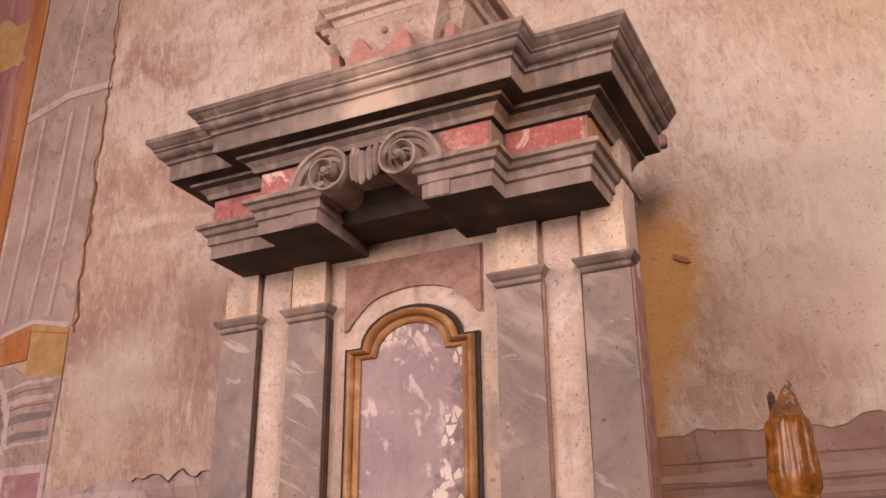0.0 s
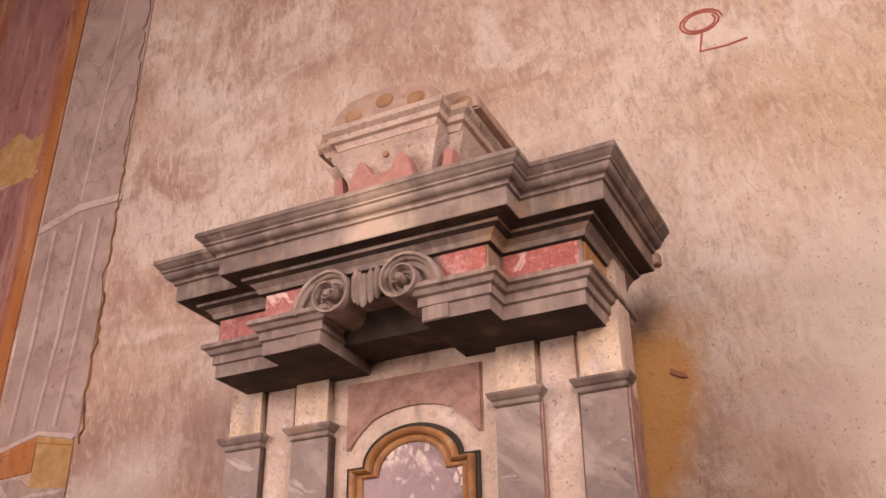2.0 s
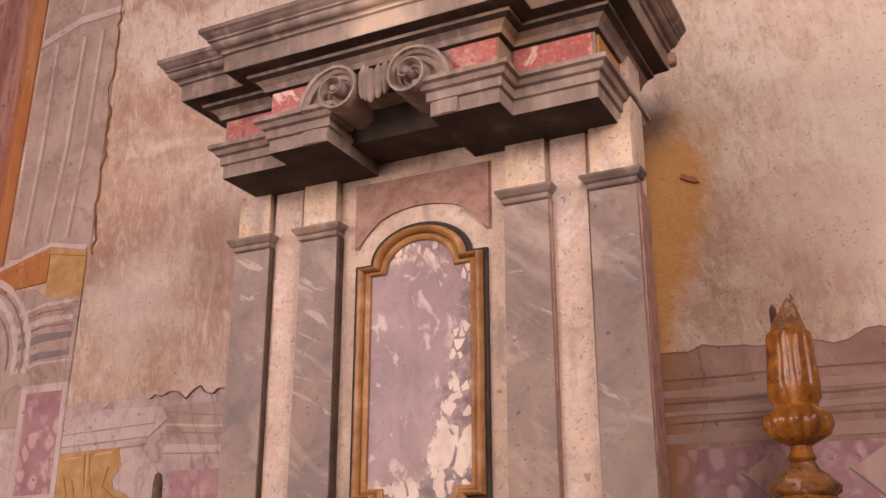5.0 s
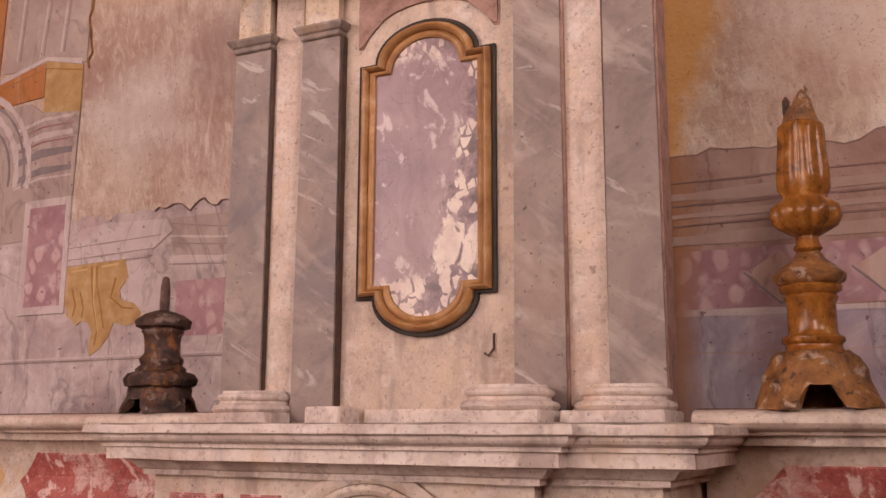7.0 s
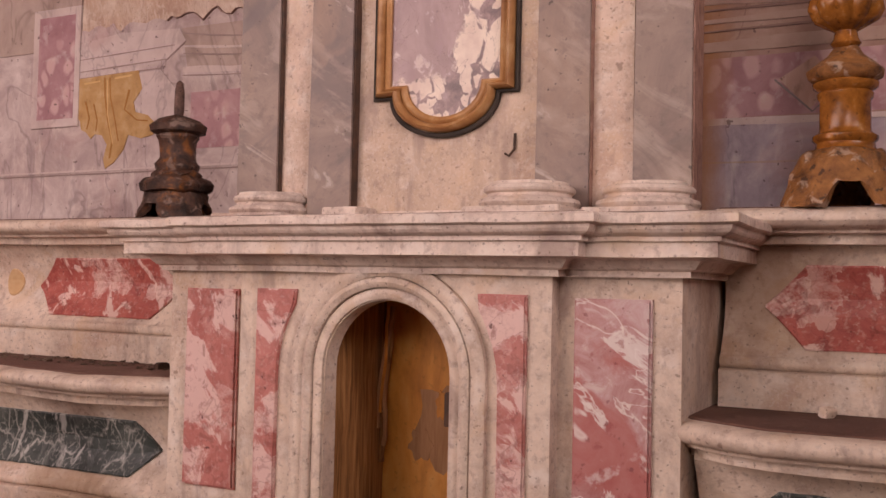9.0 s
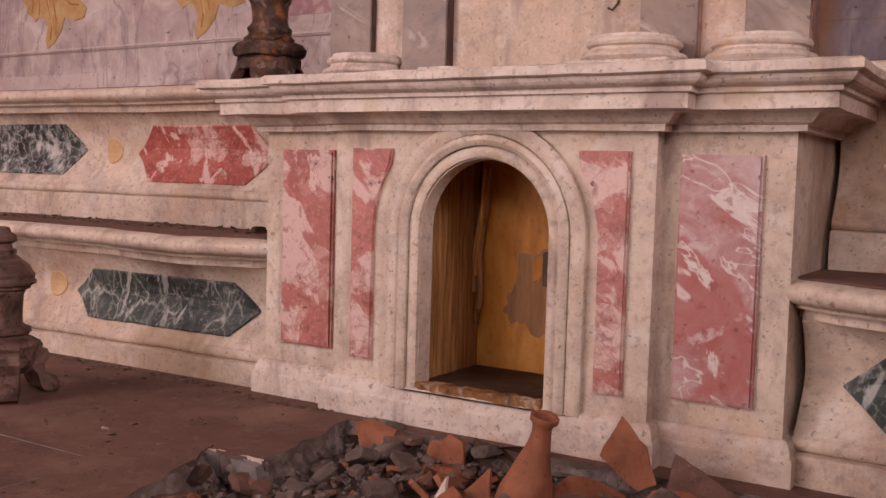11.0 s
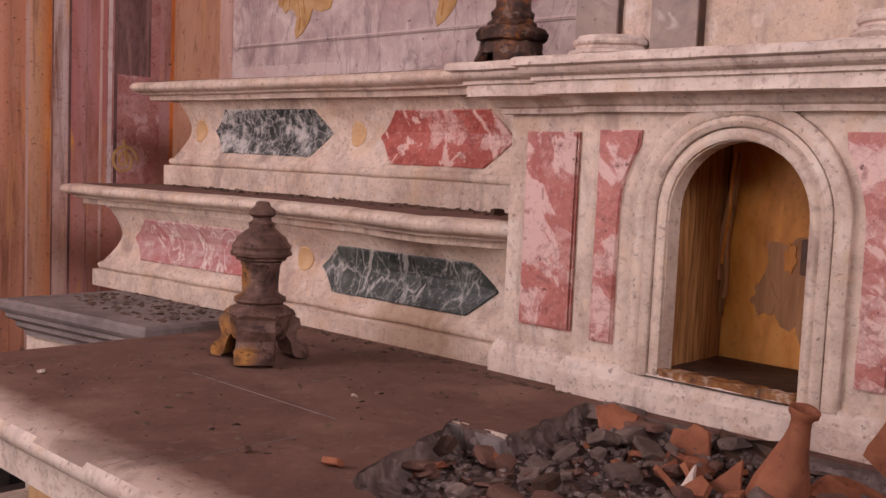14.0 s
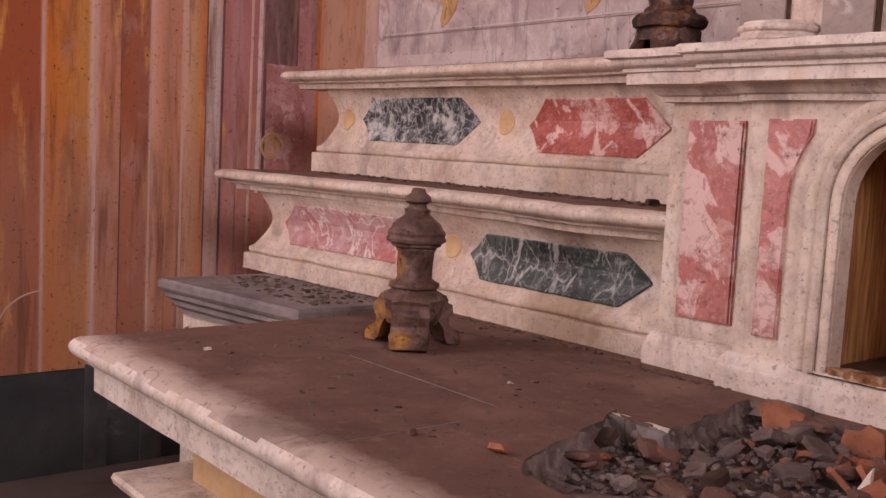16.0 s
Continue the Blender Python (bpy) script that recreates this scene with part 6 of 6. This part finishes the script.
for dx in (0.0, -0.83):
    on_north("painted_corbel", [(x + dx, z) for x, z in CORBEL[::-1]], M_P_OCHRE, "painted ochre leaf bracket", 0.012)
    for pts, w, m in (([(-1.62, 2.33), (-1.615, 2.26), (-1.60, 2.18), (-1.575, 2.10), (-1.585, 2.04)], 0.008, M_P_RUST), ([(-1.595, 2.33), (-1.59, 2.26), (-1.565, 2.18), (-1.545, 2.10)], 0.006, M_P_RUST), ([(-1.71, 2.25), (-1.69, 2.19), (-1.70, 2.15)], 0.008, M_P_RUST),
                      ([(-1.67, 2.24), (-1.65, 2.18), (-1.655, 2.14)], 0.006, M_P_RUST), ([(-1.50, 2.28), (-1.52, 2.21), (-1.46, 2.17), (-1.41, 2.165)], 0.008, M_P_RUST), ([(-1.72, 2.315), (-1.64, 2.32)], 0.008, M_P_GOLD), ([(-1.57, 2.325), (-1.49, 2.33)], 0.008, M_P_GOLD), ([(-1.605, 2.32), (-1.60, 2.2), (-1.57, 2.09)], 0.007, M_P_GOLD)):
        stroke([(x + dx, z) for x, z in pts], w, m, "painted leaf rib", 0.014)
stroke(bow(-2.85, 1.995, -0.9, 2.002, 0.0, 20), 0.010, M_P_PALELILAC, "thin white painted line")
stroke(bow(-2.85, 1.984, -0.9, 1.991, 0.0, 20), 0.005, M_P_LINE)
on_north("painted_line", rect(-3.0, -2.90, 0.9, 2.6), M_P_PALE, "painted pale edge", 0.009)
on_north("painted_block", rect(WEST_X + 0.01, -3.0, 0.9, 3.1), M_P_TAN, "faded orange painted field", 0.010)
on_north("painted_panel", rect(-2.85, -2.1, 1.80, 1.90), M_P_PALELILAC, "painted pale panel", 0.010)
# painted pier at the far side of the crack
on_north("painted_pier", [(-2.17, 3.15), (-1.72, 3.13), (-1.67, 6.4), (-2.11, 6.4)], M_P_GREY, "painted grey pier", 0.008)
on_north("painted_line", [(-2.16, 4.125), (-1.93, 4.19), (-1.69, 4.185), (-1.69, 4.215), (-1.93, 4.225), (-2.16, 4.16)], M_P_PALELILAC, "painted capital line", 0.011)
stroke([(-2.16, 4.122), (-1.93, 4.185), (-1.69, 4.182)], 0.010, M_P_LINE)
for x0, x1 in ((-1.97, -1.90), (-1.86, -1.80), (-2.10, -2.06)):
    stroke([(x0, 3.19), ((x0 + x1) / 2 + 0.01, 3.6), (x1, 4.12)], 0.012, M_P_PALELILAC, "painted fluting")
    stroke([(x0 + 0.018, 3.19), ((x0 + x1) / 2 + 0.028, 3.6), (x1 + 0.018, 4.12)], 0.007, M_P_LINE, "painted fluting")
stroke([(-1.93, 4.24), (-1.88, 5.0), (-1.83, 6.0)], 0.014, M_P_PALELILAC, "painted fluting")
on_north("painted_block", [(-1.93, 2.95), (-1.735, 2.935), (-1.735, 3.12), (-1.93, 3.165)], M_P_OCHRE, "painted ochre block", 0.010)
on_north("painted_block", [(-2.3, 3.0), (-1.935, 3.02), (-1.935, 3.16), (-2.3, 3.09)], M_P_ORANGE, "painted orange block", 0.010)
stroke([(-2.25, 3.10), (-1.93, 3.175), (-1.74, 3.135)], 0.03, M_P_PALELILAC, "painted cornice line")
stroke([(-2.25, 3.07), (-1.93, 3.135), (-1.74, 3.10)], 0.008, M_P_RUST, "painted cornice line")
on_north("painted_shaft", [(WEST_X, 3.1), (-2.2, 3.1), (-2.11, 6.4), (WEST_X, 6.4)], M_P_RED, "painted red-brown shaft", 0.008)
on_north("painted_shaft", [(-2.72, 3.15), (-2.30, 3.15), (-2.26, 6.4), (-2.70, 6.4)], M_P_WINE, "painted purplish shaft", 0.009)
on_north("painted_shaft", [(-2.27, 3.15), (-2.20, 3.15), (-2.11, 6.4), (-2.17, 6.4)], M_P_ORANGE, "painted orange edge", 0.011)
on_north("painted_block", [(-2.72, 4.50)] + ragged(-2.68, -2.27, 4.46, 10, 0.03, 5) + ragged(-2.25, -2.7, 4.72, 10, 0.05, 9), M_P_OCHRE, "patch of yellow painted capital", 0.013)
stroke([(-2.7, 4.42), (-2.25, 4.49)], 0.02, M_P_PALE)
on_north("painted_pier", [(-2.62, 2.45), (-1.75, 2.45), (-1.735, 2.935), (-1.93, 2.955), (-2.0, 3.0), (-2.62, 2.99)], M_P_GREY, "painted grey pier foot", 0.008)
for za, w, m in ((2.925, 0.018, M_P_PALELILAC), (2.895, 0.008, M_P_WINE), (2.86, 0.03, M_P_PALELILAC), (2.835, 0.008, M_P_WINE), (2.79, 0.035, M_P_SLATE), (2.72, 0.03, M_P_SLATE), (2.69, 0.010, M_P_PALELILAC)):
    stroke([(-2.06, za - 0.03), (-1.92, za), (-1.76, za)], w, m)
for r, w, m in ((0.36, 0.03, M_P_PALELILAC), (0.33, 0.012, M_P_SLATE), (0.29, 0.035, M_P_PALELILAC), (0.25, 0.012, M_P_SLATE), (0.20, 0.05, M_P_GREY)):
    stroke([(-2.34 + r * math.cos(radians(a)), 2.72 + r * math.sin(radians(a))) for a in range(-10, 96, 8)], w, m, "painted round capital")
on_north("painted_panel", rect(-1.985, -1.745, 2.165, 2.605), M_P_PALELILAC, "painted panel border", 0.010)
on_north("painted_panel", rect(-1.955, -1.77, 2.195, 2.575), M_P_PINK, "painted pink marble panel", 0.013)
# the painted lower zone, right of the retable
on_north("fresco_ground", [(0.42, 0.9), (EAST_X, 0.9)] + ragged(EAST_X, 0.42, 2.478, 110, 0.03, 7.0), M_P_BROWN, "faded brown and lilac fresco with a ragged upper edge", 0.006)
on_north("painted_band", rect(0.43, 3.0, 1.6, 2.05), M_P_SHADELILAC, "painted lilac band with blue shade in its colour", 0.009)
on_north("painted_panel", rect(0.43, 3.0, 2.06, 2.215), M_P_PINK, "painted pink marble frieze", 0.009)
for x in (0.76, 1.02, 1.28, 1.54, 1.80):
    on_north("painted_lozenge", [(x, 2.072), (x + 0.065, 2.135), (x + 0.01, 2.203), (x - 0.075, 2.15)], M_P_PALE, "painted pale lozenge", 0.012)
    stroke([(x - 0.085, 2.15), (x + 0.005, 2.065), (x + 0.075, 2.13)], 0.006, M_P_SLATE)
M_P_BROWNLIGHT = plain("light_brown_fresco", [(0.3, (0.36, 0.23, 0.185)), (0.7, (0.47, 0.33, 0.275))], 6, 0.9, 0.3, 30, 0.2)
M_P_BROWNDARK = plain("dark_brown_fresco", [(0.3, (0.21, 0.12, 0.10)), (0.7, (0.31, 0.195, 0.165))], 6, 0.9, 0.3, 30, 0.2)
# crumbling edge where the plaster above has been broken away
stroke(ragged(-0.56, -1.75, 2.515, 60, 0.035, 2.0)[:40], 0.004, M_P_BROWNDARK, "dark crumbled edge of the plaster")
stroke(ragged(EAST_X, 0.42, 2.478, 110, 0.03, 7.0)[68:], 0.004, M_P_BROWNDARK, "dark crumbled edge of the plaster")
for za, w, m in ((2.405, 0.006, M_P_BROWNDARK), (2.365, 0.035, M_P_BROWNLIGHT), (2.34, 0.008, M_P_BROWNDARK), (2.31, 0.02, M_P_BROWNLIGHT), (2.285, 0.007, M_P_BROWNDARK), (2.245, 0.04, M_P_BROWNLIGHT), (2.05, 0.022, M_P_PALELILAC), (1.945, 0.006, M_P_GREY)):
    stroke([(0.43 + i * 0.125, za + 0.006 * noise.noise(Vector((i * 0.6, za * 9, 0)))) for i in range(21)], w, m)
# crack, red mark and scrawl
crack = [(-1.705 + 0.03 * noise.noise(Vector((i * 0.23, 3, 0))) + 0.022 * noise.noise(Vector((i * 1.3, 1, 0))), 3.1 + i * 0.03) for i in range(110)]
on_north("wall_crack", crack + [(x + 0.0008 + 0.005 * max(0.0, noise.noise(Vector((i * 0.7, 9, 0)))), z) for i, (x, z) in enumerate(crack)][::-1], M_WOOD, "long dark crack in the plaster", 0.012)
on_north("red_mark", [(0.585, 2.985), (0.62, 2.965), (0.635, 2.965), (0.63, 2.978), (0.60, 2.993), (0.587, 3.0)], M_P_RED, "short red paint mark", 0.006)
ring = [(0.83 + 0.075 * math.cos(a * 0.45) * (1 - a * 0.012), WALL_Y - 0.002, 4.20 + 0.05 * math.sin(a * 0.45) * (1 - a * 0.012)) for a in range(30)]
part("scrawl", tube(ring, 0.004, n=5), M_CHALKLINE, wall_north, "red chalk scrawl")
part("scrawl", tube([(0.83, WALL_Y - 0.002, 4.15), (0.815, WALL_Y - 0.002, 4.08), (0.90, WALL_Y - 0.002, 4.075), (0.97, WALL_Y - 0.002, 4.082)], 0.004, n=5), M_CHALKLINE, wall_north)
part("scrawl", tube([(1.02, WALL_Y - 0.002, 4.35), (1.05, WALL_Y - 0.002, 4.22)], 0.004, n=5), M_CHALKLINE, wall_north)


# ---- painted side wall ----
def on_west(name, y0, y1, z0, z1, material, label, lift=0.004):
    LAYER[0] += 1
    lift = lift * 0.3 + LAYER[0] * 0.00008
    return part(name, box(WEST_X - 0.002, WEST_X + lift, y0, y1, z0, z1), material, wall_west, label)


def striped():
    """Upright painted stripes, faded and streaked with rust; the pattern runs along y."""
    s = Stone("striped_fresco", 0.9)
    wob = math_node(s.nt, "MULTIPLY", math_node(s.nt, "SUBTRACT", s.noise(6, 6, 0.7), 0.5), 0.010)
    u = mask(s.nt, math_node(s.nt, "ADD", axis(s, 1), wob), -1.0, 0.76)
    red, rust, pale, pink, wine = (0.33, 0.085, 0.03), (0.52, 0.15, 0.02), (0.62, 0.35, 0.25), (0.50, 0.21, 0.125), (0.40, 0.15, 0.13)
    stops = [(-1.0, red), (-0.60, red), (-0.585, pale), (-0.57, rust), (-0.40, (0.48, 0.21, 0.06)), (-0.385, (0.60, 0.40, 0.28)), (-0.365, pale), (-0.345, pink), (-0.26, pink), (-0.25, red), (-0.13, (0.30, 0.11, 0.07)), (-0.12, pale),
             (-0.06, pink), (-0.05, (0.42, 0.19, 0.11)), (0.02, pink), (0.03, pale), (0.08, (0.50, 0.27, 0.15)), (0.14, rust), (0.15, (0.56, 0.44, 0.41)), (0.21, (0.50, 0.38, 0.36)), (0.225, wine), (0.30, (0.42, 0.22, 0.22)), (0.37, wine), (0.72, (0.38, 0.22, 0.22)), (0.735, rust)]
    s.col = ramp(s.nt, u, [((p + 1.0) / 1.76, c) for p, c in stops])
    s.blotch(5, 0.52, 0.64, (0.22, 0.075, 0.035), 0.75, 9, 0.3, s.pos((1, 1.6, 0.25)))
    s.blotch(5, 0.56, 0.66, (0.66, 0.31, 0.06), 0.85, 9, 0.3, s.pos((1, 2.4, 0.35), (4, 2, 1)))
    s.over(mask(s.nt, math_node(s.nt, "ADD", axis(s, 2), math_node(s.nt, "MULTIPLY", s.noise(5, 7, 0.7, 0.2, s.pos((1, 3, 0.6))), 1.2)), 2.2, 1.9), (0.42, 0.20, 0.13), 0.45)
    s.blotch(9, 0.58, 0.70, (0.50, 0.32, 0.26), 0.3, 7, 0.3, s.pos((1, 1, 0.5), (7, 1, 3)))
    s.blotch(11, 0.57, 0.66, (0.13, 0.045, 0.025), 0.6, 8, 0.2, s.pos((1, 1.3, 0.10), (2, 7, 3)))
    s.blotch(60, 0.56, 0.68, (0.20, 0.07, 0.04), 0.45, 5)
    s.pits(42, 0.68, 0.73, (0.09, 0.04, 0.03), 0.8)
    return s.done(0.35, 40)


M_STRIPED = striped()
on_west("painted_field", -2.75, 0.748, 0.46, TOP - 0.05, M_STRIPED, "faded striped orange and pink fresco")
for y, w, m in ((-0.592, 0.012, M_P_PALE), (-0.378, 0.016, M_P_PALE), (-0.258, 0.006, M_P_DARKWINE), (-0.126, 0.010, M_P_PALE), (-0.045, 0.007, M_P_RED), (0.025, 0.012, M_P_PALE), (0.140, 0.007, M_P_DARKWINE), (0.218, 0.012, M_P_DARKWINE), (0.300, 0.008, M_P_WINE), (0.365, 0.014, M_P_PALE)):
    on_west("painted_line", y, y + w, 0.46, TOP - 0.05, m, "upright painted moulding line")
on_west("painted_panel", 0.40, 0.67, 1.24, 3.6, M_P_PINKWALL, "painted purplish marbled panel", 0.008)
on_west("painted_line", 0.405, 0.425, 1.24, 3.6, M_P_PALELILAC, "pale painted edge", 0.010)
on_west("painted_line", 0.435, 0.452, 1.24, 3.6, M_P_DARKWINE, "dark painted edge", 0.010)
on_west("painted_panel", 0.44, 0.62, 1.86, 3.5, M_P_DARKWINE, "dark painted panel", 0.011)
part("painted_scroll", tube([(WEST_X + 0.006, 0.49 + 0.07 * (1 - k / 30) * math.cos(k * 0.5), 1.46 + 0.075 * (1 - k / 30) * math.sin(k * 0.5)) for k in range(26)] + [(WEST_X + 0.006, 0.49, 1.56)], 0.011, n=6), M_P_OCHRE, wall_west, "painted ochre scroll", 50)
part("painted_arc", tube([(WEST_X + 0.005, -0.58 - 0.19 * math.sin(k / 12 * 1.4), 0.81 - 0.19 * (1 - math.cos(k / 12 * 1.4))) for k in range(13)], 0.006, n=5), M_P_PALE, wall_west, "thin painted arc")
on_west("dado", -2.75, 0.30, 0.0, 0.455, M_P_DARK, "black painted dado", 0.012)
for y in (-0.90, -0.395, -0.14):
    on_west("dado_post", y, y + 0.10, 0.0, 0.475, M_P_DARKGREY, "dark painted dado post", 0.03)
